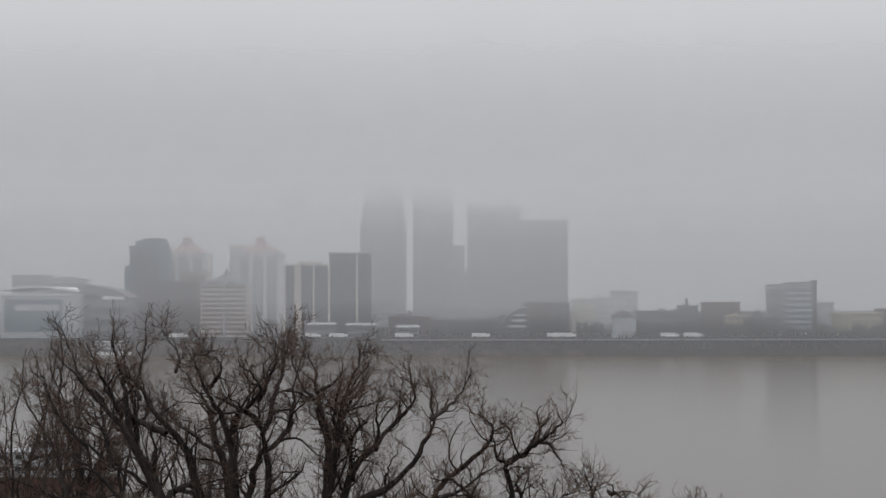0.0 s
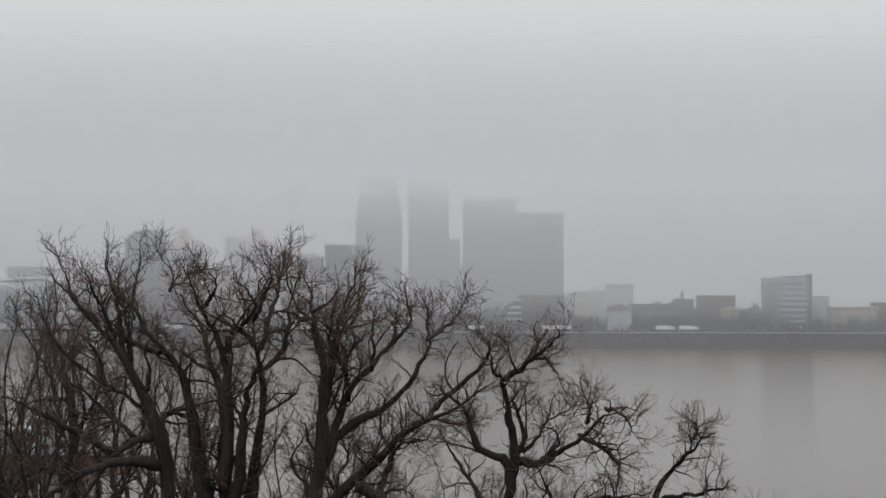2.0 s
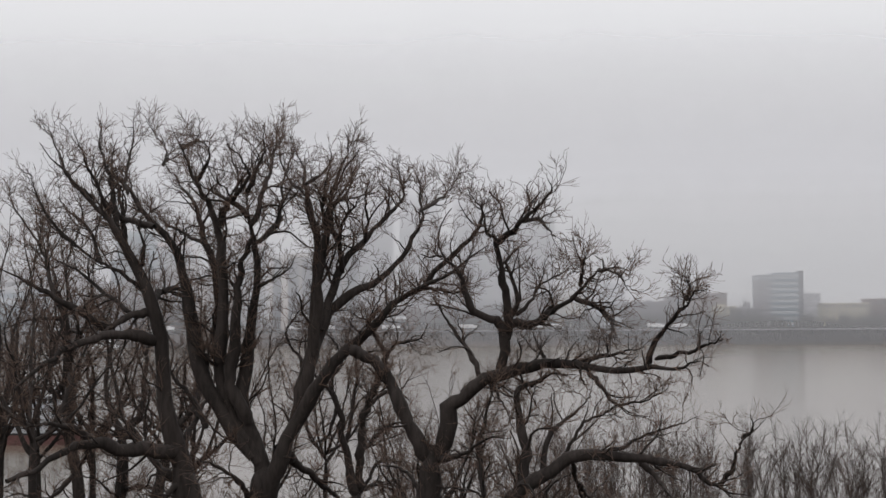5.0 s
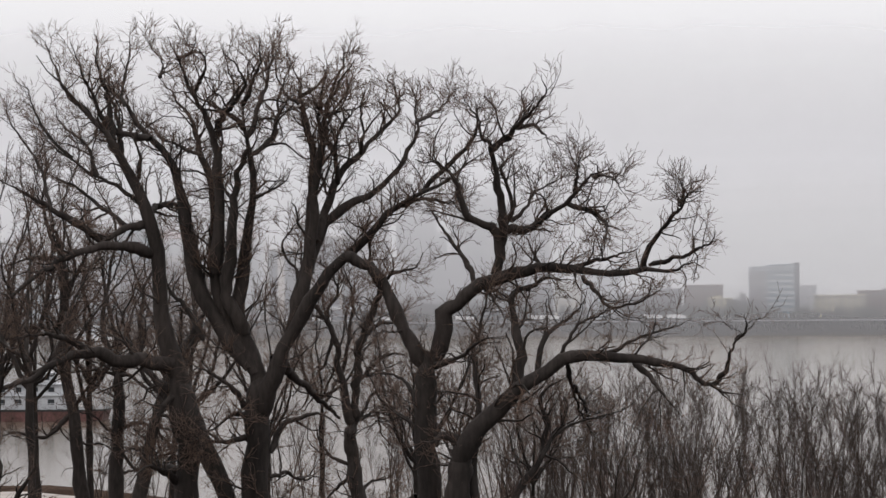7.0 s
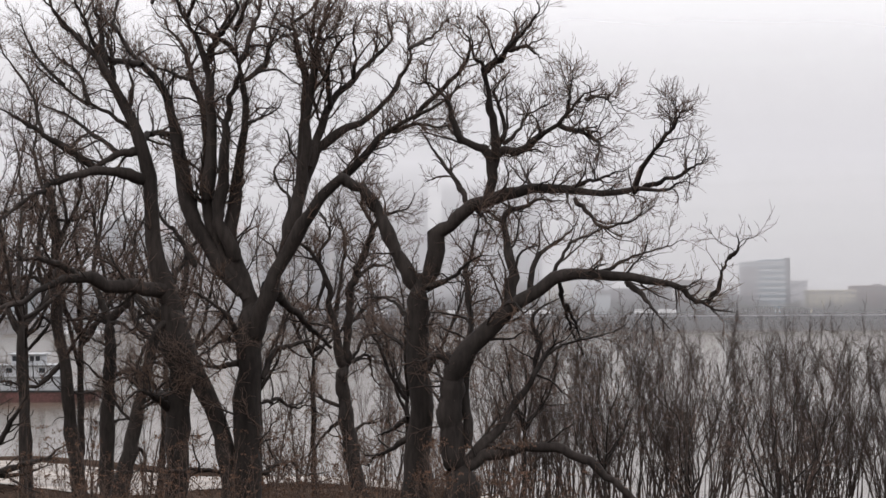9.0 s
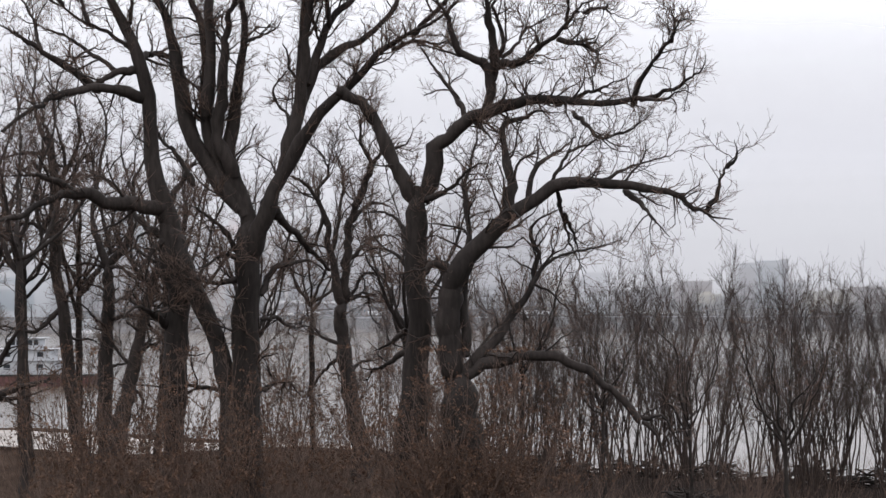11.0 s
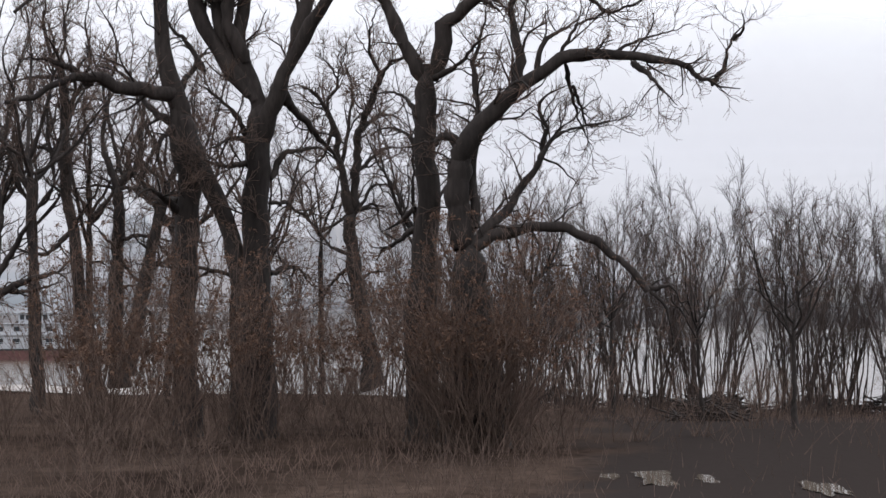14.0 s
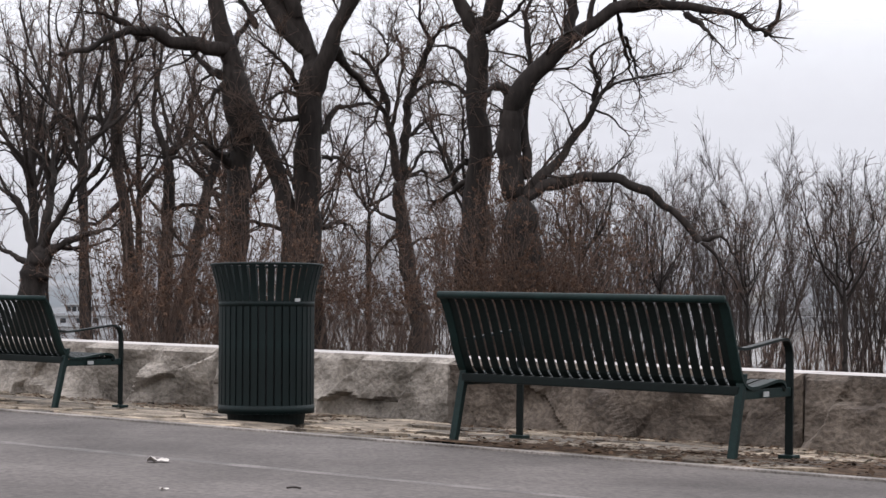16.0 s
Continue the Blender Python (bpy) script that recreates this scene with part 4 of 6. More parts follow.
branch(B_LIMBS, "trunk", 0.5, 0.34, 66, 66, (-10.7, -0.3), (-10.8, 3.9), (-10.7, 6.9), (-10.9, 9.2), (-11.2, 11.1))
branch(B_LIMBS, "trunk", 0.42, 0.3, 65, 66, (-8.5, 3.1), (-8.9, 5.2), (-9.9, 7.5), (-10.5, 9.2), (-11, 10.2))
branch(B_LIMBS, "limb", 0.38, 0.042, 66, 65, (-10.67, 9.55), (-11.19, 11.02), (-11.55, 12.49), (-11.72, 14.80), (-11.96, 16.16), (-12.34, 17.00), (-12.75, 17.83), (-13.12, 18.56), (-13.47, 19.29), (-13.87, 19.71), (-14.28, 20.12), (-14.80, 20.75), (-15.31, 21.26), (-15.72, 21.78), (-16.23, 22.40), (-16.64, 23.02))
branch(B_LIMBS, "limb", 0.19, 0.031, 66, 68, (-13.26, 18.65), (-13.54, 19.16), (-13.69, 19.83), (-13.84, 20.61), (-14.06, 21.29), (-14.41, 22.41), (-14.39, 23.11), (-15.03, 23.96))
branch(B_LIMBS, "limb", 0.10, 0.031, 66, 63, (-13.69, 19.50), (-13.88, 20.23), (-14.06, 21.00), (-14.24, 21.54), (-14.31, 22.08), (-14.48, 22.70))
branch(B_LIMBS, "limb", 0.10, 0.031, 66, 67, (-14.37, 20.20), (-15.14, 20.86), (-15.63, 21.65), (-16.02, 22.54), (-16.31, 23.33))
branch(B_LIMBS, "limb", 0.13, 0.031, 66, 70, (-13.09, 18.29), (-13.35, 19.32), (-13.61, 20.26), (-14.09, 21.12), (-14.44, 22.00), (-14.36, 23.11))
branch(B_LIMBS, "limb", 0.15, 0.063, 66, 69, (-12.14, 16.28), (-12.00, 16.70), (-11.60, 16.86), (-11.29, 16.70))
branch(B_LIMBS, "limb", 0.25, 0.063, 66, 62, (-11.71, 14.80), (-12.47, 15.16), (-13.16, 15.18), (-14.05, 15.01), (-14.71, 14.63), (-15.35, 14.11), (-16.17, 13.30))
branch(B_LIMBS, "limb", 0.19, 0.042, 66, 64, (-12.06, 15.96), (-12.72, 15.88), (-13.45, 15.40), (-14.16, 14.93), (-14.97, 14.50))
branch(B_LIMBS, "limb", 0.19, 0.031, 66, 63, (-13.56, 15.18), (-14.38, 15.83), (-15.49, 16.53), (-16.17, 17.01), (-17.04, 17.47), (-17.69, 17.75))
branch(B_LIMBS, "limb", 0.10, 0.031, 66, 68, (-12.29, 16.70), (-13.21, 17.36), (-14.14, 17.85), (-15.19, 18.52), (-16.03, 19.05), (-16.67, 19.74), (-17.31, 20.65))
branch(B_LIMBS, "limb", 0.10, 0.031, 66, 70, (-12.92, 15.96), (-14.17, 16.75), (-15.11, 17.45), (-16.18, 17.94), (-17.39, 18.45), (-18.84, 19.15))
branch(B_LIMBS, "limb", 0.08, 0.031, 66, 71, (-14.00, 17.76), (-14.78, 19.15), (-15.78, 19.82), (-16.53, 20.73), (-16.97, 22.24))
branch(B_LIMBS, "limb", 0.08, 0.031, 66, 66, (-14.96, 18.40), (-16.03, 19.57), (-16.57, 20.73), (-16.68, 21.37))
branch(B_LIMBS, "limb", 0.08, 0.031, 66, 69, (-15.79, 16.60), (-16.31, 18.04), (-17.28, 19.40), (-18.03, 20.35), (-18.13, 21.32))
branch(B_LIMBS, "limb", 0.10, 0.031, 66, 65, (-12.62, 17.34), (-12.34, 18.36), (-12.49, 19.17), (-12.11, 19.77))
branch(B_LIMBS, "limb", 0.34, 0.084, 66, 62, (-11.03, 10.94), (-12.16, 10.93), (-13.27, 11.07), (-13.95, 11.26), (-14.81, 11.01), (-15.64, 10.40), (-16.46, 10.10))
branch(B_LIMBS, "limb", 0.19, 0.042, 66, 63, (-14.30, 11.25), (-15.11, 11.82), (-15.80, 11.93), (-16.55, 11.77))
branch(B_LIMBS, "limb", 0.17, 0.042, 66, 69, (-11.34, 9.78), (-12.22, 10.42), (-13.13, 11.49), (-14.05, 12.16), (-15.10, 12.40))
branch(B_LIMBS, "limb", 0.15, 0.042, 66, 64, (-10.92, 9.78), (-11.53, 9.17), (-12.01, 7.95), (-12.38, 6.55))
branch(B_LIMBS, "limb", 0.19, 0.042, 66, 69, (-11.05, 6.85), (-12.04, 7.02), (-12.99, 7.51), (-13.96, 7.14))
branch(B_LIMBS, "limb", 0.19, 0.042, 66, 63, (-11.01, 6.44), (-11.45, 6.90), (-11.88, 7.16), (-12.48, 6.31))
branch(B_LIMBS, "limb", 0.10, 0.031, 66, 62, (-8.90, 4.04), (-9.78, 4.28), (-10.64, 4.28), (-11.67, 4.41), (-12.16, 4.31))
branch(B_LIMBS, "limb", 0.13, 0.042, 66, 68, (-10.08, 11.67), (-10.70, 12.74), (-11.43, 13.40), (-11.96, 14.29), (-12.60, 14.75))
branch(B_LIMBS, "limb", 0.15, 0.042, 66, 69, (-11.03, 11.04), (-10.57, 12.12), (-10.31, 12.80), (-9.98, 13.28))
branch(C_LIMBS, "trunk", 0.6, 0.38, 62, 62, (-1.8, -0.4), (-1.8, 3.1), (-1.6, 6.3), (-1.7, 9.2), (-1.6, 11.3))
branch(C_LIMBS, "limb", 0.26, 0.177, 62, 61.7, (-1.74, 10.75), (-2.25, 11.73), (-2.68, 12.67), (-3.23, 13.85), (-3.85, 14.44), (-4.40, 14.63))
branch(C_LIMBS, "limb", 0.32, 0.030, 62, 58.7, (-1.40, 10.75), (-1.00, 12.42), (-0.61, 12.91), (0.27, 13.54), (1.24, 13.93), (2.20, 14.10), (3.14, 14.05), (4.27, 13.91), (5.58, 14.04), (6.31, 13.94), (7.12, 14.18), (7.65, 14.06), (8.08, 14.48))
branch(C_LIMBS, "limb", 0.22, 0.039, 62, 60.7, (0.76, 13.79), (0.95, 14.77), (0.70, 15.61), (-0.08, 15.91), (-0.41, 16.61), (-0.58, 17.22), (-1.08, 17.75), (-1.76, 17.84), (-2.27, 18.02))
branch(C_LIMBS, "limb", 0.20, 0.030, 62, 59.7, (0.90, 14.87), (1.05, 15.64), (0.95, 16.60), (0.78, 17.55), (0.63, 18.30), (0.38, 18.70), (0.28, 19.39), (0.06, 20.02))
branch(C_LIMBS, "limb", 0.14, 0.030, 62, 57.7, (0.66, 18.26), (1.25, 18.63), (1.72, 19.13), (2.27, 19.60), (2.49, 19.97), (2.23, 20.33))
branch(C_LIMBS, "limb", 0.10, 0.030, 62, 58.7, (1.55, 19.05), (2.12, 19.02), (2.47, 18.60), (2.68, 18.21))
branch(C_LIMBS, "limb", 0.18, 0.030, 62, 58.7, (0.94, 15.17), (1.35, 15.54), (1.83, 15.45), (2.49, 15.89), (3.15, 16.31), (3.61, 16.80), (4.06, 17.21), (4.60, 17.40), (5.04, 18.08))
branch(C_LIMBS, "limb", 0.08, 0.030, 62, 57.7, (3.57, 16.78), (3.59, 17.46), (3.59, 17.93))
branch(C_LIMBS, "limb", 0.08, 0.030, 62, 57.7, (4.20, 17.33), (4.60, 17.28), (4.88, 16.87), (5.20, 16.46))
branch(C_LIMBS, "limb", 0.10, 0.030, 62, 56.7, (3.28, 16.40), (3.94, 16.09), (4.46, 15.71), (4.42, 15.17), (4.24, 14.51), (3.71, 14.43))
branch(C_LIMBS, "limb", 0.08, 0.030, 62, 60.7, (1.94, 15.50), (2.38, 15.88), (2.61, 16.22), (2.45, 16.59), (2.11, 16.71), (1.53, 16.60))
branch(C_LIMBS, "limb", 0.12, 0.030, 62, 61.7, (1.05, 15.62), (1.39, 16.25), (1.21, 17.03), (1.02, 17.62), (1.35, 18.00), (1.74, 18.49))
branch(C_LIMBS, "limb", 0.08, 0.030, 62, 62.7, (1.35, 15.76), (1.85, 16.30), (2.25, 16.86), (2.94, 17.23), (3.49, 17.68))
branch(C_LIMBS, "limb", 0.12, 0.030, 62, 58.2, (5.86, 14.04), (6.12, 14.94), (6.69, 15.68), (7.03, 16.15), (7.19, 16.54), (7.62, 16.49))
branch(C_LIMBS, "limb", 0.08, 0.030, 62, 58.7, (7.23, 16.28), (7.16, 16.72), (6.85, 16.99))
branch(C_LIMBS, "limb", 0.10, 0.030, 62, 57.7, (6.15, 14.24), (7.02, 14.45), (7.66, 14.76), (7.91, 14.95), (7.92, 15.42))
branch(C_LIMBS, "limb", 0.12, 0.030, 62, 57.7, (-1.50, 10.75), (-0.49, 11.14), (0.28, 11.69), (1.43, 11.88))
branch(C_LIMBS, "limb", 0.10, 0.030, 62, 57.7, (3.80, 13.89), (4.24, 13.29), (4.66, 12.81), (5.36, 12.90), (5.93, 13.18), (6.04, 13.63))
branch(C_LIMBS, "limb", 0.10, 0.030, 62, 58.7, (3.21, 14.12), (4.13, 14.35), (5.01, 14.61), (5.68, 14.76))
branch(C_LIMBS, "limb", 0.08, 0.030, 62, 57.7, (0.27, 13.59), (0.85, 12.90), (1.30, 11.81))
branch(C_LIMBS, "limb", 0.08, 0.030, 62, 62.7, (2.39, 14.12), (2.04, 14.88), (1.85, 15.39))
branch(C_LIMBS, "limb", 0.12, 0.030, 62, 63.7, (0.17, 13.59), (-0.33, 14.59), (-0.93, 15.40), (-1.45, 16.22), (-1.87, 16.86))
branch(C_LIMBS, "limb", 0.14, 0.039, 62, 63.7, (-2.03, 6.28), (-2.67, 5.83), (-3.42, 5.47))
branch(C_LIMBS, "limb", 0.12, 0.030, 62, 63.7, (-2.03, 5.60), (-2.65, 5.16), (-3.28, 4.82), (-3.62, 4.27))
branch(C_LIMBS, "limb", 0.10, 0.030, 62, 63.7, (-2.00, 9.61), (-2.46, 10.30), (-3.19, 10.50), (-4.03, 10.30))
branch(C_LIMBS, "limb", 0.10, 0.030, 62, 63.7, (-1.94, 8.44), (-2.46, 9.01), (-3.19, 9.20), (-3.83, 8.89))
branch(D_LIMBS, "trunk", 1.15, 0.52, 59.5, 59.5, (0, -0.4), (-0.1, 1.3), (-0.1, 2.8), (-0.1, 3.9), (-0.1, 4.9))
branch(D_LIMBS, "limb", 0.45, 0.322, 59.5, 59.5, (-0.41, 4.70), (-0.50, 6.40), (-0.41, 7.72), (-0.30, 8.10))
branch(D_LIMBS, "limb", 0.36, 0.038, 59.5, 58.3, (-0.51, 7.45), (0.19, 8.68), (0.84, 9.53), (1.78, 10.28), (3.09, 11.04), (4.01, 11.10), (5.49, 10.99), (6.59, 10.86), (7.41, 10.41), (7.89, 10.17), (8.75, 9.92), (9.74, 10.00))
branch(D_LIMBS, "limb", 0.09, 0.028, 59.5, 57.8, (8.01, 10.18), (8.34, 10.67), (8.48, 11.14), (8.59, 11.70), (9.00, 12.08), (9.54, 12.68))
branch(D_LIMBS, "limb", 0.08, 0.028, 59.5, 58.3, (8.73, 11.68), (9.02, 12.01), (8.84, 12.63))
branch(D_LIMBS, "limb", 0.15, 0.038, 59.5, 57.8, (5.35, 10.93), (5.77, 10.58), (6.18, 9.96), (6.89, 9.11))
branch(D_LIMBS, "limb", 0.25, 0.114, 59.5, 59.3, (-0.50, 4.42), (0.16, 4.89), (0.91, 5.23), (2.04, 5.45), (3.08, 5.45), (4.11, 4.89), (5.04, 4.23), (5.79, 3.29))
branch(D_LIMBS, "limb", 0.11, 0.038, 59.5, 59.3, (5.62, 3.53), (6.08, 3.38), (6.54, 3.48), (6.91, 2.92), (7.28, 2.27))
branch(D_LIMBS, "limb", 0.08, 0.028, 59.5, 59.3, (5.90, 3.29), (6.36, 2.82), (6.57, 2.08), (6.62, 1.42))
branch(D_LIMBS, "limb", 0.23, 0.038, 59.5, 61.3, (1.37, 9.80), (1.51, 10.41), (1.57, 11.39), (1.33, 12.52), (1.47, 13.29), (2.01, 13.62), (2.98, 13.77), (3.96, 13.68))
branch(D_LIMBS, "limb", 0.11, 0.028, 59.5, 62.3, (2.01, 10.23), (2.47, 11.76), (3.16, 12.33), (3.78, 12.91), (4.05, 13.54))
branch(D_LIMBS, "limb", 0.09, 0.028, 59.5, 59.3, (2.82, 10.93), (3.48, 12.15), (4.23, 12.53), (4.97, 13.09))
branch(D_LIMBS, "limb", 0.09, 0.028, 59.5, 60.3, (3.29, 11.06), (4.62, 11.30), (5.58, 11.77), (6.73, 12.11), (7.70, 12.52))
branch(D_LIMBS, "limb", 0.21, 0.038, 59.5, 61.3, (-0.13, 4.70), (0.53, 5.46), (1.30, 6.31), (1.87, 7.18), (2.36, 7.96), (2.46, 8.93), (2.38, 9.92), (3.16, 10.42), (4.14, 10.73))
branch(D_LIMBS, "limb", 0.09, 0.028, 59.5, 61.8, (2.20, 7.72), (2.73, 8.51), (3.62, 8.93), (5.01, 9.26), (5.74, 9.60))
branch(D_LIMBS, "limb", 0.08, 0.028, 59.5, 63.3, (3.38, 10.18), (3.85, 9.37), (4.15, 8.21))
branch(D_LIMBS, "limb", 0.19, 0.038, 59.5, 63.3, (0.06, 5.45), (0.00, 7.76), (0.19, 9.74), (-0.05, 11.18), (0.44, 12.86), (0.50, 14.18))
branch(D_LIMBS, "limb", 0.21, 0.076, 59.5, 59.5, (-0.41, 7.34), (-0.60, 8.39), (-1.07, 8.52), (-1.26, 8.20))
branch(D_LIMBS, "limb", 0.09, 0.028, 59.5, 62.3, (3.10, 11.02), (3.42, 9.85), (3.76, 9.03), (4.39, 7.99))
branch(F_LIMBS, "trunk", 0.42, 0.27, 84, 84, (-4.9, -0.9), (-5.5, 2.6), (-6, 5.8), (-6, 7.5))
branch(F_LIMBS, "limb", 0.24, 0.053, 84, 82, (-6.02, 7.29), (-6.35, 9.42), (-6.76, 11.53), (-7.51, 12.83), (-8.11, 13.21))
branch(F_LIMBS, "limb", 0.24, 0.134, 84, 82, (-5.91, 7.55), (-5.66, 9.68), (-5.44, 11.27), (-4.81, 12.83), (-4.41, 13.86))
branch(F_LIMBS, "limb", 0.13, 0.040, 84, 85, (-6.72, 11.01), (-7.14, 12.62), (-6.63, 13.70), (-7.33, 14.79), (-7.90, 15.35))
branch(F_LIMBS, "limb", 0.13, 0.040, 84, 86, (-5.78, 9.15), (-4.89, 10.21), (-3.85, 10.62), (-3.01, 10.00))
branch(F_LIMBS, "limb", 0.13, 0.040, 84, 86, (-6.04, 7.02), (-5.41, 8.07), (-4.91, 8.81), (-3.86, 8.64), (-3.20, 7.76))
branch(F_LIMBS, "limb", 0.11, 0.040, 84, 87, (-5.64, 7.55), (-4.91, 7.79), (-4.70, 6.67), (-3.93, 5.81))
branch(F_LIMBS, "limb", 0.13, 0.040, 84, 81, (-4.72, 13.55), (-4.00, 14.43), (-2.90, 14.64), (-2.34, 15.61))
branch(F_LIMBS, "limb", 0.13, 0.040, 84, 85, (-5.44, 11.41), (-4.60, 12.09), (-3.82, 11.96), (-3.16, 11.29))
branch(F_LIMBS, "limb", 0.11, 0.040, 84, 84, (-6.85, 11.55), (-7.25, 10.21), (-7.65, 9.68), (-7.25, 8.61))
branch(F_LIMBS, "limb", 0.11, 0.040, 84, 81, (-4.58, 13.89), (-5.05, 15.22), (-4.73, 16.47), (-4.15, 17.42))
branch(F_LIMBS, "limb", 0.11, 0.040, 84, 84, (-6.45, 9.68), (-6.05, 11.81), (-5.92, 13.41), (-6.32, 14.75), (-5.93, 16.09))
branch(F_LIMBS, "limb", 0.11, 0.040, 84, 84, (-6.17, 5.43), (-7.11, 5.96), (-7.64, 7.02), (-7.78, 8.08))
branch(F_LIMBS, "limb", 0.11, 0.040, 84, 86, (-6.17, 4.76), (-6.90, 4.18), (-7.63, 3.19), (-8.51, 2.73))
branch(F_LIMBS, "limb", 0.11, 0.040, 84, 86, (-5.85, 3.83), (-5.15, 4.59), (-4.39, 4.68), (-3.61, 5.32))
branch(G_LIMBS, "trunk", 0.46, 0.2, 96, 96, (-20.9, -1.3), (-21.6, 2.9), (-22.1, 7.2), (-22.6, 10.9), (-22.5, 14), (-23, 17.1))
branch(G_LIMBS, "limb", 0.16, 0.04, 96, 95, (-22.1, 7.2), (-23.6, 6), (-25.4, 6.2), (-27.1, 4.8))
branch(G_LIMBS, "limb", 0.16, 0.04, 96, 98, (-22.5, 11.2), (-24.2, 11.9), (-25.6, 11.3), (-27.7, 12))
branch(G_LIMBS, "limb", 0.14, 0.03, 96, 94, (-22.5, 13.7), (-21.1, 16.1), (-21.1, 18.7), (-20.2, 20.7))
branch(G_LIMBS, "limb", 0.14, 0.03, 96, 98, (-22.8, 15.8), (-23.9, 18.4), (-23.9, 21.3), (-24.9, 24.3))
branch(G_LIMBS, "limb", 0.12, 0.03, 96, 97, (-23.1, 10), (-23.6, 13.7), (-23.2, 17.4), (-24.4, 20.5), (-24.2, 23.4))
branch(G_LIMBS, "limb", 0.12, 0.03, 96, 94, (-23.1, 11.3), (-21.9, 14.9), (-22.4, 18.2), (-21.4, 20.9), (-21.7, 23.3))
branch(H_LIMBS, "trunk", 0.48, 0.24, 94, 94, (-19.1, -1.2), (-19.3, 3.6), (-19.2, 7.2), (-19.1, 9.6))
branch(H_LIMBS, "limb", 0.24, 0.03, 94, 93, (-19.1, 9.4), (-18, 11), (-17.8, 13.7), (-16.7, 16.1), (-17, 19))
branch(H_LIMBS, "limb", 0.22, 0.03, 94, 96, (-19.2, 9.3), (-20.1, 11.7), (-20.1, 14.8), (-21.1, 17.3), (-20.9, 20.2))
branch(H_LIMBS, "limb", 0.14, 0.04, 94, 92, (-19.2, 6.6), (-17.7, 6.8), (-15.7, 6.5), (-14.1, 7.4))
branch(H_LIMBS, "limb", 0.13, 0.03, 94, 95, (-19, 10.1), (-19.8, 13.7), (-19.4, 17.3), (-20.7, 20), (-20.3, 22.8))
branch(I_LIMBS, "trunk", 0.4, 0.2, 92, 92, (-18.4, -0.5), (-17.5, 3.9), (-16.7, 7.4), (-16.1, 9.7))
branch(I_LIMBS, "limb", 0.18, 0.04, 92, 93, (-16.1, 9.7), (-14.8, 11.5), (-15, 14.2), (-14.3, 16.3))
branch(I_LIMBS, "limb", 0.16, 0.04, 92, 90, (-16.5, 8.3), (-17.4, 9.7), (-17.1, 12), (-17.7, 14.3))
branch(J_LIMBS, "trunk", 0.62, 0.42, 70, 70, (-19.9, -0.9), (-19.7, 1.3), (-19.5, 2.7), (-19.3, 3.6))
branch(J_LIMBS, "limb", 0.24, 0.03, 70, 69, (-19.2, 3.3), (-17.9, 3.9), (-16.3, 4.4), (-14.9, 5.5))
branch(J_LIMBS, "limb", 0.26, 0.03, 70, 72, (-19.4, 3.2), (-19.2, 4.9), (-19.1, 6.8), (-19.6, 9.2), (-19.1, 11.1))
branch(J_LIMBS, "limb", 0.24, 0.03, 70, 70, (-19.6, 2.7), (-19.8, 4.2), (-20.5, 5.6), (-21.7, 6.7), (-22.9, 8.6))
branch(J_LIMBS, "limb", 0.18, 0.04, 70, 68, (-19.3, 3.6), (-18.1, 5.3), (-17, 7), (-17.1, 9))
branch(J_LIMBS, "limb", 0.16, 0.04, 70, 71, (-19, 3.6), (-17.7, 3.6), (-16.2, 4.1))
branch(J_LIMBS, "limb", 0.16, 0.04, 70, 71, (-19.8, 2.9), (-21.1, 3.6), (-22.7, 4.3))

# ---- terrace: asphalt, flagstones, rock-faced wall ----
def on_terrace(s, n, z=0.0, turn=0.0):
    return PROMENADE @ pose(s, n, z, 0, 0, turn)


def strip_z(n):
    return -0.05 * (n + 0.62)


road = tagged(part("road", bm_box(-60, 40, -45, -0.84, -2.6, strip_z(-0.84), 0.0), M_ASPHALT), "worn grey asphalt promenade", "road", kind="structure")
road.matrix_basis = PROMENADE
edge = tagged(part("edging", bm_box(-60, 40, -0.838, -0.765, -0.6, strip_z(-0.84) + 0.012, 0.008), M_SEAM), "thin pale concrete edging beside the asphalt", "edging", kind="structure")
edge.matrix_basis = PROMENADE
bm = bmesh.new()
prev = None
for i in range(120):
    s = -9 + 0.16 * i
    w = 0.06 * (0.5 + 0.8 * abs(noise.noise((s * 1.7, 0, 0))))
    c = -2.4 + 0.012 * noise.noise((s * 0.8, 3, 0))
    cur = [bm.verts.new((s, c + d, strip_z(-0.84) + 0.001)) for d in (-w, w)]
    if prev and noise.noise((s * 0.7, 7, 0)) > -0.42:
        bm.faces.new((prev[0], cur[0], cur[1], prev[1]))
    prev = cur
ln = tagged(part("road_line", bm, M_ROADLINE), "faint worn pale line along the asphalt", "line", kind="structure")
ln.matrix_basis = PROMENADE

bm = bmesh.new()
v = [bm.verts.new(p) for p in ((-60, -0.776, strip_z(-0.776) - 0.02), (40, -0.776, strip_z(-0.776) - 0.02), (40, 2.4, strip_z(2.4) - 0.02), (-60, 2.4, strip_z(2.4) - 0.02))]
w = [bm.verts.new((p.co.x, p.co.y, -2.0)) for p in v]
bm.faces.new(v)
for i in range(4):
    bm.faces.new((v[i], w[i], w[(i + 1) % 4], v[(i + 1) % 4]))
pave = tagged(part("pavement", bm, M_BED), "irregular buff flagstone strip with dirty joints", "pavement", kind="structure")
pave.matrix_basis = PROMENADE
prng = random.Random(11)


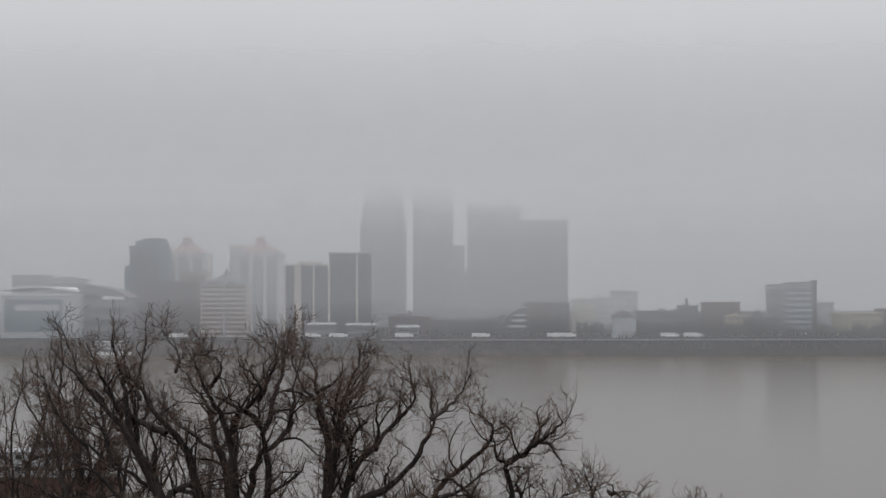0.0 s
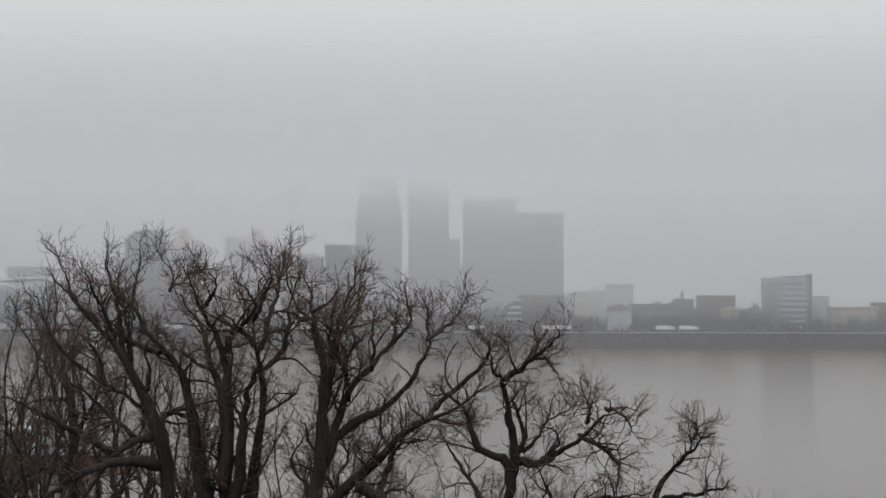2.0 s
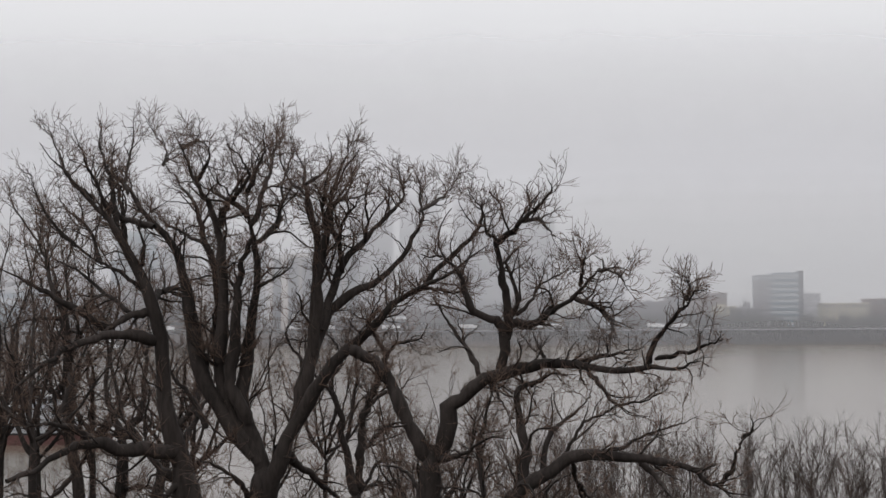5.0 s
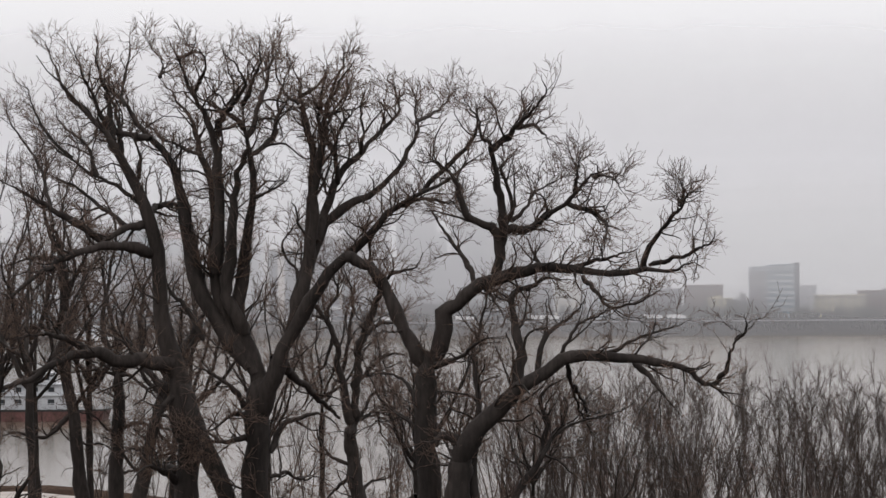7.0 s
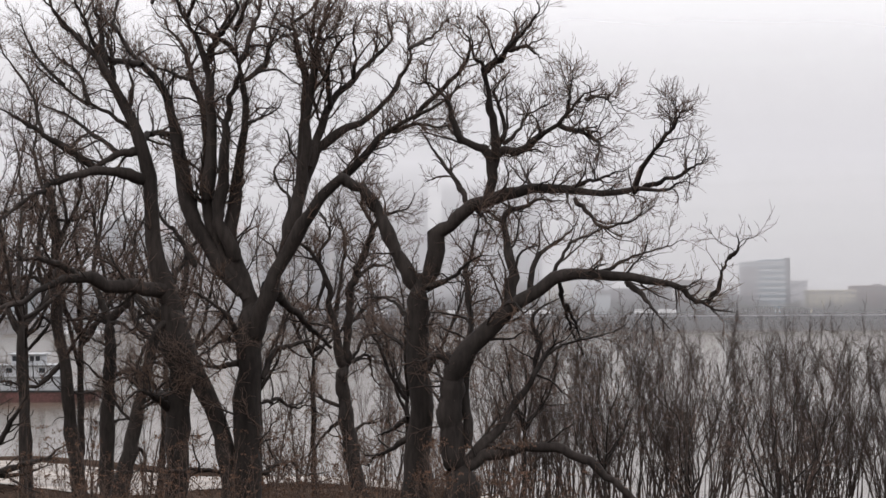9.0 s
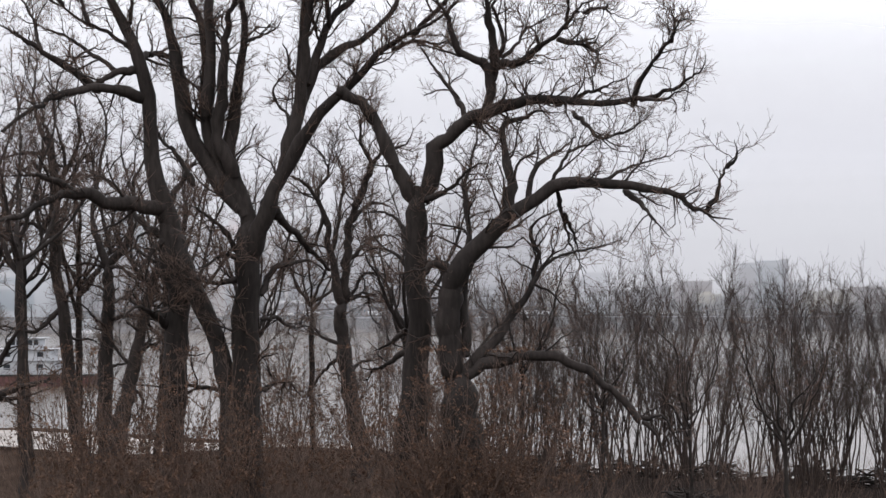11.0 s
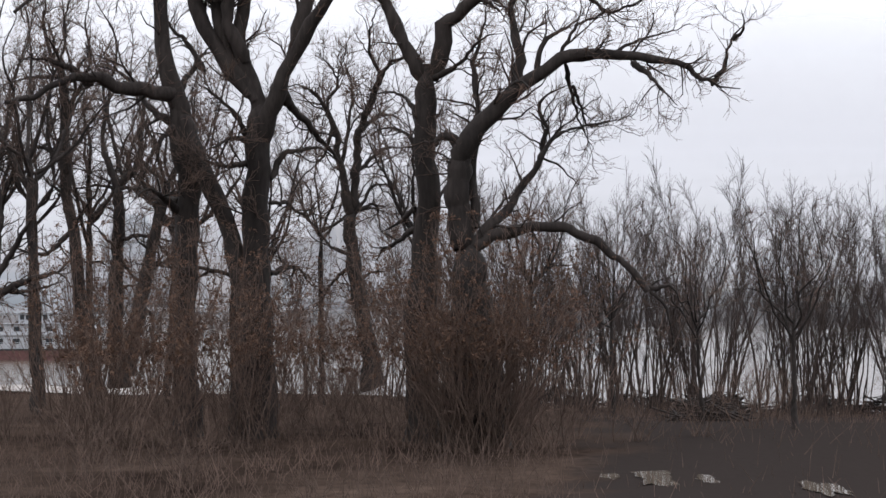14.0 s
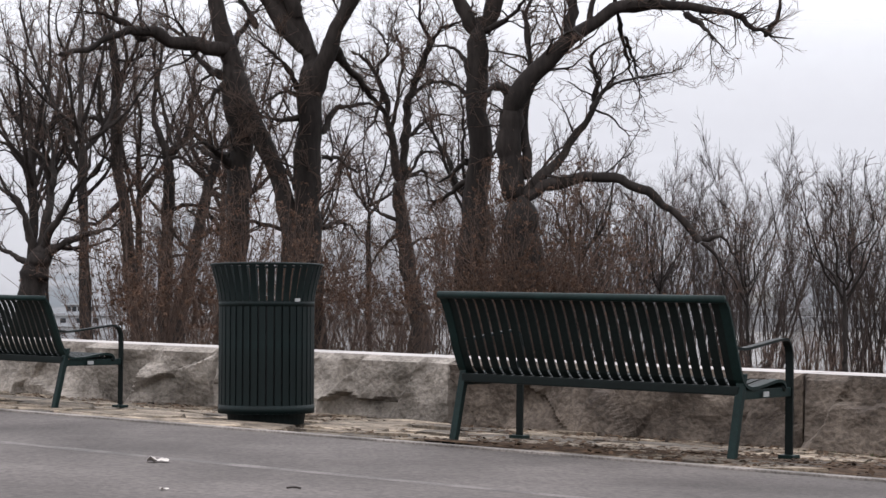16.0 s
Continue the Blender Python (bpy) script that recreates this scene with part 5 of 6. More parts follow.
def flag_mesh(lx, ly, t):
    """One ragged flat stone with a broken edge."""
    bm = bmesh.new()
    top, low = [], []
    cnt = prng.choice((7, 8, 9, 10))
    for i in range(cnt):
        a = 2 * math.pi * (i + prng.uniform(-0.25, 0.25)) / cnt
        c, s = math.cos(a), math.sin(a)
        k = 1 / max(abs(c), abs(s)) ** 0.75 * prng.uniform(0.86, 1.02)
        top.append(bm.verts.new((lx / 2 * c * k * 0.93, ly / 2 * s * k * 0.91, t + prng.uniform(-0.006, 0.006))))
        low.append(bm.verts.new((lx / 2 * c * k, ly / 2 * s * k, -0.03)))
    bm.faces.new(top)
    for i in range(cnt):
        bm.faces.new((low[i], low[(i + 1) % cnt], top[(i + 1) % cnt], top[i]))
    me = bpy.data.meshes.new("flagstone")
    bm.to_mesh(me)
    bm.free()
    me.materials.append(M_FLAG)
    return me


def stone_block(length, h, d, seed, face):
    """A quarried block: flat top in a paler colour, front split into hollowed facets."""
    rng = random.Random(seed * 13 + 5)
    cells = [(rng.uniform(-0.1, length + 0.1), rng.uniform(-0.05, h + 0.05), rng.uniform(0.0, 0.10), rng.uniform(-0.22, 0.22), rng.uniform(-0.42, 0.30)) for _ in range(int(length * 5))]

    def facet(x, z):
        """Split planes that meet at ragged ridges and ledges."""
        wx, wz = x + 0.06 * noise.noise((x * 5, z * 5, seed)), z + 0.05 * noise.noise((x * 6, z * 6, seed + 2))
        near = sorted(((cx - wx) ** 2 + 1.6 * (cz - wz) ** 2, o + sx * (wx - cx) + sz * (wz - cz)) for cx, cz, o, sx, sz in cells)[:2]
        f = min(1.0, (math.sqrt(near[1][0]) - math.sqrt(near[0][0])) / 0.022)
        d = near[0][1] * (0.5 + 0.5 * f) + near[1][1] * (0.5 - 0.5 * f)
        return min(0.16, max(-0.01, d)) + 0.02 * noise.noise((x * 2.1, z * 2.6, seed + 8))

    bm = bmesh.new()
    nu, nv = int(length / 0.02), 26
    grid = []
    for j in range(nv + 1):
        row = []
        for i in range(nu + 1):
            x, z = length * i / nu, h * j / nv
            fine = noise.noise((x * 9, z * 12, seed)) * 0.014 + noise.noise((x * 23, z * 27, seed)) * 0.006
            edge = min(1, (nv - j) / 2.0, 0.35 + j / 3.0, min(i, nu - i) / 2.0)
            row.append(bm.verts.new((x, -(0.02 + max(-0.02, facet(x, z))) * edge - fine * (0.3 + 0.7 * edge), z)))
        grid.append(row)
    for j in range(nv):
        for i in range(nu):
            bm.faces.new((grid[j][i], grid[j][i + 1], grid[j + 1][i + 1], grid[j + 1][i]))
    back = [bm.verts.new((x, d, z)) for x, z in ((0, 0), (length, 0), (length, h), (0, h))]
    bm.faces.new([r[0] for r in grid] + [back[3], back[0]])
    bm.faces.new([r[-1] for r in grid][::-1] + [back[1], back[2]])
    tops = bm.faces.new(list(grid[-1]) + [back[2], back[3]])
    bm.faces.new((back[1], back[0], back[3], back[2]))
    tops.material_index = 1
    me = bpy.data.meshes.new("stone_block")
    bm.to_mesh(me)
    bm.free()
    me.materials.append(face)
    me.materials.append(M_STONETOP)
    return me


# ---- bench ----
SLAT_SIDE = ((-0.385, 0.835), (-0.35, 0.80), (-0.30, 0.70), (-0.25, 0.58), (-0.205, 0.48), (-0.165, 0.415), (-0.10, 0.385), (0.0, 0.385), (0.12, 0.40), (0.24, 0.415), (0.31, 0.405), (0.335, 0.375))


def sweep_flat(bm, line, x0, x1, t, k=22):
    """A flat bar bent along a side line of (n, z), from x0 to x1, t thick."""
    p = smooth_line([(0, a, b) for a, b in line], k)
    tan = np.gradient(p, axis=0)
    tan /= np.linalg.norm(tan, axis=1, keepdims=True)
    nor = np.stack([np.zeros(len(p)), -tan[:, 2], tan[:, 1]], axis=1)
    prev = None
    for c, nn in zip(p, nor):
        cur = [bm.verts.new((x, c[1] + nn[1] * s * t / 2, c[2] + nn[2] * s * t / 2)) for x, s in ((x0, 1), (x1, 1), (x1, -1), (x0, -1))]
        if prev:
            for i in range(4):
                bm.faces.new((prev[i], prev[(i + 1) % 4], cur[(i + 1) % 4], cur[i]))
        else:
            bm.faces.new(cur[::-1])
        prev = cur
    bm.faces.new(prev)
    return bm


def tube_bm(points, r, sides=10, k=20, flat=1.0):
    P = smooth_line(points, k)[None]
    v, q = tubes(P, np.full((1, k), r), sides)
    bm = bmesh.new()
    vs = [bm.verts.new(p) for p in v]
    for f in q:
        bm.faces.new([vs[i] for i in f])
    bm.faces.new(vs[:sides][::-1])
    bm.faces.new(vs[-sides:])
    return bm


def park_bench(m):
    b = thing("park_bench", m, "dark green steel slat bench on the flagstones by the wall", "bench", "benches along the wall")
    L = 1.80
    me = None
    bm = bmesh.new()
    sweep_flat(bm, SLAT_SIDE, -0.0235, 0.0235, 0.007)
    me = bpy.data.meshes.new("slat")
    bm.to_mesh(me)
    bm.free()
    me.materials.append(M_GREENSHADED)
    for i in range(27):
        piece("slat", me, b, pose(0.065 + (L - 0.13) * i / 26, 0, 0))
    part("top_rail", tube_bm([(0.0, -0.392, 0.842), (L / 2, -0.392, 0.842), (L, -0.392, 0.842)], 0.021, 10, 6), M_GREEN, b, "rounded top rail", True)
    part("seat_rail", tube_bm([(0.0, 0.325, 0.372), (L / 2, 0.325, 0.372), (L, 0.325, 0.372)], 0.017, 8, 4), M_GREENSHADED, b, "", True)
    part("back_rail", bm_box(0.02, L - 0.02, -0.185, -0.135, 0.345, 0.395, 0.008), M_GREENSHADED, b)
    for x in (0.02, L - 0.02):
        part("side_bar", sweep_flat(bmesh.new(), SLAT_SIDE, x - 0.026, x + 0.026, 0.016), M_GREEN, b)
        rear = bm_box(-0.022, 0.022, -0.012, 0.012, 0.0, 0.46, 0.005)
        bmesh.ops.transform(rear, matrix=Matrix.Translation((x, -0.25, 0.0)) @ Matrix(((1, 0, 0, 0), (0, 1.6, 0.24, 0), (0, 0, 1, 0), (0, 0, 0, 1))), verts=rear.verts)
        leg = part("rear_leg", rear, M_GREEN, b, "splayed flat steel leg")
        part("foot", bm_box(x - 0.045, x + 0.045, -0.30, -0.20, -0.012, 0.008, 0.003), M_GREEN, leg)
        front = part("front_leg", sweep_flat(bmesh.new(), ((0.43, 0.0), (0.427, 0.25), (0.423, 0.50), (0.41, 0.585), (0.36, 0.632), (0.25, 0.630), (0.05, 0.607), (-0.15, 0.588), (-0.26, 0.60)), x - 0.022, x + 0.022, 0.014, 44), M_GREENSHADED, b, "bent flat-steel front leg and armrest")
        part("foot", bm_box(x - 0.045, x + 0.045, 0.385, 0.475, -0.012, 0.008, 0.003), M_GREEN, front)
        part("seat_brace", bm_box(x - 0.012, x + 0.012, -0.17, 0.42, 0.325, 0.375, 0.005), M_GREEN, b)
    part("badge", bm_box(L + 0.007, L + 0.012, 0.05, 0.11, 0.335, 0.362), M_PLATE, b, "small pale maker's plate")
    return b


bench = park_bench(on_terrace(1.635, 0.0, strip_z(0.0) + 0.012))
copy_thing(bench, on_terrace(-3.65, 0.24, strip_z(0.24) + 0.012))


# ---- litter bin ----
def litter_bin(m):
    b = thing("litter_bin", m, "dark green steel slat litter bin with flared rim", "litter bin")
    r = 0.300
    prof = ((r, 0.07), (r, 0.40), (r, 0.76), (r + 0.008, 0.83), (r + 0.028, 0.92), (r + 0.052, 1.005))
    bm = bmesh.new()
    prev = None
    for rr, z in prof:
        w = 0.0195
        cur = [bm.verts.new((rr + d, x, z)) for d, x in ((0.004, -w), (0.004, w), (-0.004, w), (-0.004, -w))]
        if prev:
            for i in range(4):
                bm.faces.new((prev[i], prev[(i + 1) % 4], cur[(i + 1) % 4], cur[i]))
        prev = cur
    me = bpy.data.meshes.new("slat")
    bm.to_mesh(me)
    bm.free()
    me.materials.append(M_BIN)
    for i in range(38):
        piece("slat", me, b, pose(0, 0, 0, 0, 0, 360 * i / 38))

    def hoop(name, rad, z, th, hgt, label=""):
        bm = bmesh.new()
        ring = []
        for i in range(64):
            a = 2 * math.pi * i / 64
            ring.append([bm.verts.new((q * math.cos(a), q * math.sin(a), z + dz)) for q, dz in ((rad - th, 0), (rad, 0), (rad, hgt), (rad - th, hgt))])
        for a, c in zip(ring, ring[1:] + ring[:1]):
            for i in range(4):
                bm.faces.new((a[i], c[i], c[(i + 1) % 4], a[(i + 1) % 4]))
        return part(name, bm, M_BIN, b, label, True)

    hoop("band", r + 0.007, 0.075, 0.010, 0.05)
    hoop("band", r + 0.006, 0.745, 0.010, 0.035)
    rim = [(math.cos(2 * math.pi * i / 48) * (r + 0.054), math.sin(2 * math.pi * i / 48) * (r + 0.054), 1.01) for i in range(49)]
    bm = bmesh.new()
    v, q = tubes(np.array(rim)[None], np.full((1, 49), 0.009), 8)
    vs = [bm.verts.new(p) for p in v]
    for f in q:
        bm.faces.new([vs[i] for i in f])
    part("rim", bm, M_BIN, b, "rolled steel rim", True)
    bm = bmesh.new()
    bmesh.ops.create_cone(bm, cap_ends=True, segments=40, radius1=0.24, radius2=0.25, depth=0.07, matrix=Matrix.Translation((0, 0, 0.035)))
    part("base", bm, M_GREENSHADED, b, "dark round base")
    bm = bmesh.new()
    bmesh.ops.create_cone(bm, cap_ends=False, segments=40, radius1=0.255, radius2=0.272, depth=0.68, matrix=Matrix.Translation((0, 0, 0.42)))
    bmesh.ops.create_circle(bm, cap_ends=True, segments=40, radius=0.255, matrix=Matrix.Translation((0, 0, 0.09)))
    part("liner", bm, M_LINER, b, "black plastic liner", True)
    bd = part("badge", bm_box(-0.02, 0.02, -0.005, 0.0, -0.01, 0.01, 0.002), M_PLATE, b, "small pale oval badge")
    a = radians(-52)
    bd.matrix_basis = pose((r + 0.012) * math.cos(a), (r + 0.012) * math.sin(a), 0.785, 0, 0, math.degrees(a) + 90)
    return b


litter_bin(NEARER @ pose(-1.45, 11.33, strip_z(0.0) + 0.014, 0, 0, 8))

# ---- trees on the low ground ----
bare_tree(A_LIMBS, "huge bare old tree with two dark fan-spread stems", 21, 1.42, reach=0.93)
bare_tree(B_LIMBS, "bare leaning tree with dark crooked limbs and low sweeping boughs", 22, 1.12, reach=0.93)
bare_tree(C_LIMBS, "tall bare tree with a hooked limb and a level bough", 23, 1.35, reach=0.86, stout=1.05)
bare_tree(D_LIMBS, "burly bare tree with long arching arms", 24, 1.05, stout=0.95)
bare_tree(F_LIMBS, "slim crooked bare tree farther down the bank", 25, 1.4)
def crooked_boughs(limbs, count, seed):
    """Crooked side boughs along the trunk of a bankside tree."""
    rng = random.Random(seed)
    trunk = limbs[0][3]
    for i in range(count):
        f = rng.uniform(0.25, 1.0) * (len(trunk) - 1)
        k = min(int(f), len(trunk) - 2)
        x, y, z = (a + (b - a) * (f - k) for a, b in zip(trunk[k], trunk[k + 1]))
        a, up, ln = rng.uniform(0, 6.283), rng.uniform(-0.1, 0.9), rng.uniform(2.5, 5.5)
        p = [(x, y, z)]
        for j in range(4):
            a += rng.gauss(0, 0.45)
            up += rng.gauss(0, 0.4)
            c = math.cos(up) * ln / 4
            x, y, z = x + math.cos(a) * c, y + math.sin(a) * c, z + math.sin(up) * ln / 4
            p.append((x, y, z))
        limbs.append(("limb", rng.uniform(0.07, 0.13), 0.03, tuple(p)))


for i, limbs in enumerate((G_LIMBS, H_LIMBS, I_LIMBS)):
    crooked_boughs(limbs, 9, 300 + i)
bare_tree(G_LIMBS, "bare bankside tree with a slender leaning trunk", 26, 1.0, 0.011)
bare_tree(H_LIMBS, "bare forked bankside tree", 27, 1.0, 0.011)
bare_tree(I_LIMBS, "bare leaning bankside tree beside a forked one", 28, 1.0, 0.011)
bare_tree(J_LIMBS, "broad bare tree with a short trunk and spreading limbs", 29, 0.7)


for i, (x, y, h) in enumerate(((-22, 88, 25), (-26.5, 94, 26), (-16.5, 99, 25), (-23, 104, 25), (-9.5, 106, 19), (-1.5, 108, 15), (-31, 108, 23), (-2.4, 78, 17.5), (-24.5, 99, 22), (9.9, 79, 9.6), (12.4, 70, 9.8), (6.6, 88, 10), (-12, 100, 21), (-19.5, 110, 23), (-28, 101, 24), (2.5, 92, 15))):
    bare_tree(wild_limbs(x, y, h, 70 + i), ("bare grey-brown tree in the wood along the bank", "slender bare tree among others on the bank")[i % 2], 80 + i, 0.95 if h > 12 else 0.5, 0.012, ground_z(x, y), group="bankside wood", fine=False)


# ---- thicket of saplings at the water's edge ----
def sapling_clump(seed, stems, height):
    rng = np.random.default_rng(seed)
    e = thing("sapling", pose(0, -300, 0), "clump of tall thin leafless saplings at the water's edge", "sapling", "saplings along the bank")
    k = 9
    P = np.zeros((stems, k, 3))
    az = rng.random(stems) * 2 * np.pi
    D = np.stack([np.cos(az) * 0.17, np.sin(az) * 0.17, np.ones(stems)], axis=1)
    P[:, 0, :2] = rng.normal(size=(stems, 2)) * 0.28
    P[:, 0, 2] = -0.4
    hs = height * (0.65 + 0.4 * rng.random(stems))
    for j in range(1, k):
        D[:, :2] += rng.normal(size=(stems, 2)) * 0.07
        dn = D / np.linalg.norm(D, axis=1, keepdims=True)
        P[:, j] = P[:, j - 1] + dn * (hs / (k - 1))[:, None]
    R = (0.028 + 0.06 * rng.random(stems) ** 2)[:, None] * np.linspace(1, 0.15, k)[None]
    for i in range(stems):
        v, q = tubes(P[i:i + 1], R[i:i + 1], 6)
        piece("stem", array_mesh("stem", v, q, M_SAPLING), e)
    P1, R1 = sprout(P, R, rng, 0.6, 3.7, 0.34, 0.09, 0.6, 0.014, k=6, wander=0.12, start=0.12, fade=0.7)
    P2, R2 = sprout(P1, R1, rng, 2.1, 1.6, 0.48, 0.12, 0.6, 0.010, k=3, wander=0.18, start=0.3)
    P3, R3 = sprout(P2, R2, rng, 2.6, 0.9, 0.5, 0.14, 0.65, 0.0075, k=2)
    P4, R4 = sprout(P, R, rng, 2.8, 1.3, 0.5, 0.14, 0.35, 0.010, k=3, wander=0.15, start=0.5)
    v, q = join_tubes([(P1, R1, 4), (P2, R2, 3), (P3, R3, 3), (P4, R4, 3)])
    tagged(piece("crown", array_mesh("crown", v, q, M_SAPLING), e), kind="stuff")
    return e


srng = random.Random(4)
clumps = [sapling_clump(40 + i, 3 + i % 3, (11.0, 12.2, 11.7, 12.7, 10.4, 12.0)[i]) for i in range(6)]
spots = []
for i in range(98):
    x = 0.5 + 33 * (i + srng.random()) / 98
    y = srng.uniform(93, shore_y(x) - 5 if shore_y(x) > 100 else 100)
    spots.append((x, y))
for i in range(10):
    spots.append((srng.uniform(-28, 0), srng.uniform(104, 128)))
for i in range(4):
    spots.append((srng.uniform(2.5, 14), srng.uniform(86, 102)))
for i, (x, y) in enumerate(spots):
    m = pose(x, y, ground_z(x, y), 0, 0, srng.uniform(0, 360))
    if i < 6:
        clumps[i].matrix_basis = m
    else:
        copy_thing(clumps[i % 6], m)


# ---- shrubs with withered leaves under the trees ----
def shrub(seed, height, leafy):
    rng = np.random.default_rng(seed)
    e = thing("shrub", pose(0, -300, 0), "brown twiggy shrub with withered leaves" if leafy else "brown leafless twiggy shrub", "shrub", "undergrowth shrubs")
    n, k = 10 if height < 6 else 13, 7
    az = rng.random(n) * 2 * np.pi
    D = np.stack([np.cos(az) * 0.45, np.sin(az) * 0.45, np.ones(n)], axis=1)
    P = np.zeros((n, k, 3))
    P[:, 0, :2] = rng.normal(size=(n, 2)) * 0.3
    P[:, 0, 2] = -0.3
    for j in range(1, k):
        D[:, :2] += rng.normal(size=(n, 2)) * 0.14
        dn = D / np.linalg.norm(D, axis=1, keepdims=True)
        P[:, j] = P[:, j - 1] + dn * (height * (0.6 + 0.5 * rng.random(n)) / (k - 1))[:, None]
    R = np.tile(np.linspace(0.022, 0.009, k), (n, 1))
    P1, R1 = sprout(P, R, rng, 1.6, 1.2, 0.65, 0.15, 0.6, 0.009, k=4)
    P2, R2 = sprout(P1, R1, rng, 2.0, 0.7, 0.6, 0.15, 0.7, 0.0065, k=3)
    v, q = join_tubes([(P, R, 4), (P1, R1, 3), (P2, R2, 3)])
    tagged(piece("twigwork", array_mesh("twigwork", v, q, M_BRUSH), e), kind="stuff")
    if leafy:
        pick = rng.choice(np.flatnonzero(P2[:, -1, 2] > min(3.0, height * 0.5)), 1400)
        c = P2[pick, -1] + rng.normal(size=(1400, 3)) * 0.05
        a, b = rng.normal(size=(1400, 3)), rng.normal(size=(1400, 3))
        a /= np.linalg.norm(a, axis=1, keepdims=True)
        b -= (a * b).sum(1, keepdims=True) * a
        b /= np.linalg.norm(b, axis=1, keepdims=True)
        s = (0.028 + 0.026 * rng.random(1400))[:, None]
        v = np.stack([c - a * s, c + b * s * 0.55, c + a * s, c - b * s * 0.55], axis=1).reshape(-1, 3)
        tagged(piece("leaves", array_mesh("leaves", v, np.arange(5600).reshape(-1, 4), M_DEADLEAF), e), "withered red-brown leaves", kind="stuff")
    return e


shrubs = [shrub(60, 4.5, True), shrub(61, 3.2, False), shrub(62, 5.5, True), shrub(63, 2.4, False), shrub(64, 8.0, True)]
shrub_spots = [(-11.6, 60, 4), (-8.8, 61, 4), (-13.8, 63, 4), (-12.6, 58, 2), (-10.2, 58, 4), (-15.2, 66, 4), (-6.8, 63, 2), (-4.8, 68, 4), (-6.0, 74, 4), (-0.6, 58, 4), (-2.2, 60, 4), (-16, 68, 4), (-11, 55, 0), (-9.0, 58, 0), (-7.0, 61, 2), (-13.5, 64, 0), (-16.5, 62, 1), (-3.5, 63, 1), (-1.0, 58, 0), (2.0, 61, 1), (3.4, 66, 1), (-5.0, 70, 1), (-17, 56, 1), (5.5, 63, 3), (8, 66, 3), (-2.6, 66, 2), (-10.0, 72, 1), (11.5, 74, 1), (14, 80, 3), (1.5, 74, 1), (6, 84, 1), (-15, 85, 0), (-22, 82, 1), (0.6, 58.4, 4), (1.8, 58, 4), (0.2, 57.5, 2), (-10.8, 63, 4), (-7.6, 59, 4), (2.8, 60, 2), (-0.7, 57.6, 4), (0.3, 57.6, 4), (1.0, 58, 4), (-0.2, 57.2, 4), (0.7, 57.2, 4), (-1.1, 58.2, 4), (-9.6, 60.5, 4), (-12.8, 60, 4), (-5.6, 64, 0), (-8.2, 62.5, 4), (-0.2, 57.8, 0), (0.9, 57.6, 2)]
for i in range(11):
    shrub_spots.append((srng.uniform(-9.5, 2), srng.uniform(80, 100), srng.choice((1, 2, 4))))
for i in range(16):
    shrub_spots.append((srng.uniform(1, 26), srng.uniform(84, 103), 1))
for i in range(24):
    y = srng.uniform(30, 95)
    x = srng.uniform(-0.26, 0.27) * y
    if x < 0.5 + 0.04 * y:                            # none on the bare mud
        shrub_spots.append((x, y, 3))
done = set()
for x, y, k in shrub_spots:
    m = pose(x, y, ground_z(x, y), 0, 0, srng.uniform(0, 360))
    if k not in done:
        done.add(k)
        shrubs[k].matrix_basis = m
    else:
        copy_thing(shrubs[k], m)

# dry weeds and brush over the low ground
rng = np.random.default_rng(8)
N = 16000
yy = 15 + 95 * rng.random(N) ** 0.8
xx = (rng.random(N) * 0.62 - 0.31) * yy + rng.normal(size=N)
keep = ~((xx / yy > 0.055) & (yy > 38) & (yy < 80) & (rng.random(N) > 0.12))
xx, yy = xx[keep], yy[keep]
N = len(xx)
zz = np.array([ground_z(a, b) for a, b in zip(xx, yy)])
hh = (0.2 + 0.85 * rng.random(N) ** 2) * np.clip(yy / 45, 0.35, 1.0)
P = np.zeros((N, 3, 3))
d = rng.normal(size=(N, 2)) * 0.22
for j in range(3):
    P[:, j, 0], P[:, j, 1], P[:, j, 2] = xx + d[:, 0] * j * hh, yy + d[:, 1] * j * hh, zz - 0.05 + hh * j / 2
R = np.array([0.012, 0.008, 0.004])[None] * np.clip(yy / 45, 0.4, 1.0)[:, None]
v, q = tubes(P, R, 3)
tagged(new("dry_weeds", array_mesh("dry_weeds", v, q, M_BRUSH)), "dry brown weeds and brush on the low ground", "weeds", kind="stuff")

# heaps of fallen branches on the bank crest
def brush_pile(x, y, w, seed):
    rng = np.random.default_rng(seed)
    n, k = 130, 4
    c = np.stack([rng.normal(0, w * 0.4, n), rng.normal(0, 0.7, n), np.zeros(n)], axis=1)
    c[:, 2] = rng.random(n) * 1.1 * np.exp(-(c[:, 0] / w) ** 2 * 2)
    az = rng.random(n) * 6.283
    D = np.stack([np.cos(az), np.sin(az) * 0.5, rng.normal(0, 0.22, n)], axis=1) * (0.5 + 1.1 * rng.random(n))[:, None]
    P = np.stack([c + D * f + rng.normal(size=(n, 3)) * 0.06 for f in (-1, -0.35, 0.35, 1)], axis=1)
    P[:, :, 2] = np.maximum(P[:, :, 2], -0.15)
    R = (0.02 + 0.06 * rng.random(n) ** 2)[:, None] * np.array([1, 0.9, 0.75, 0.4])[None]
    v, q = tubes(P, R, 5)
    ob = tagged(new("brush_pile", array_mesh("brush_pile", v, q, M_BARK)), "tangled dark heap of fallen branches on the bank", "brush pile", "brush piles on the bank", "stuff")
    ob.matrix_basis = pose(x, y, ground_z(x, y))


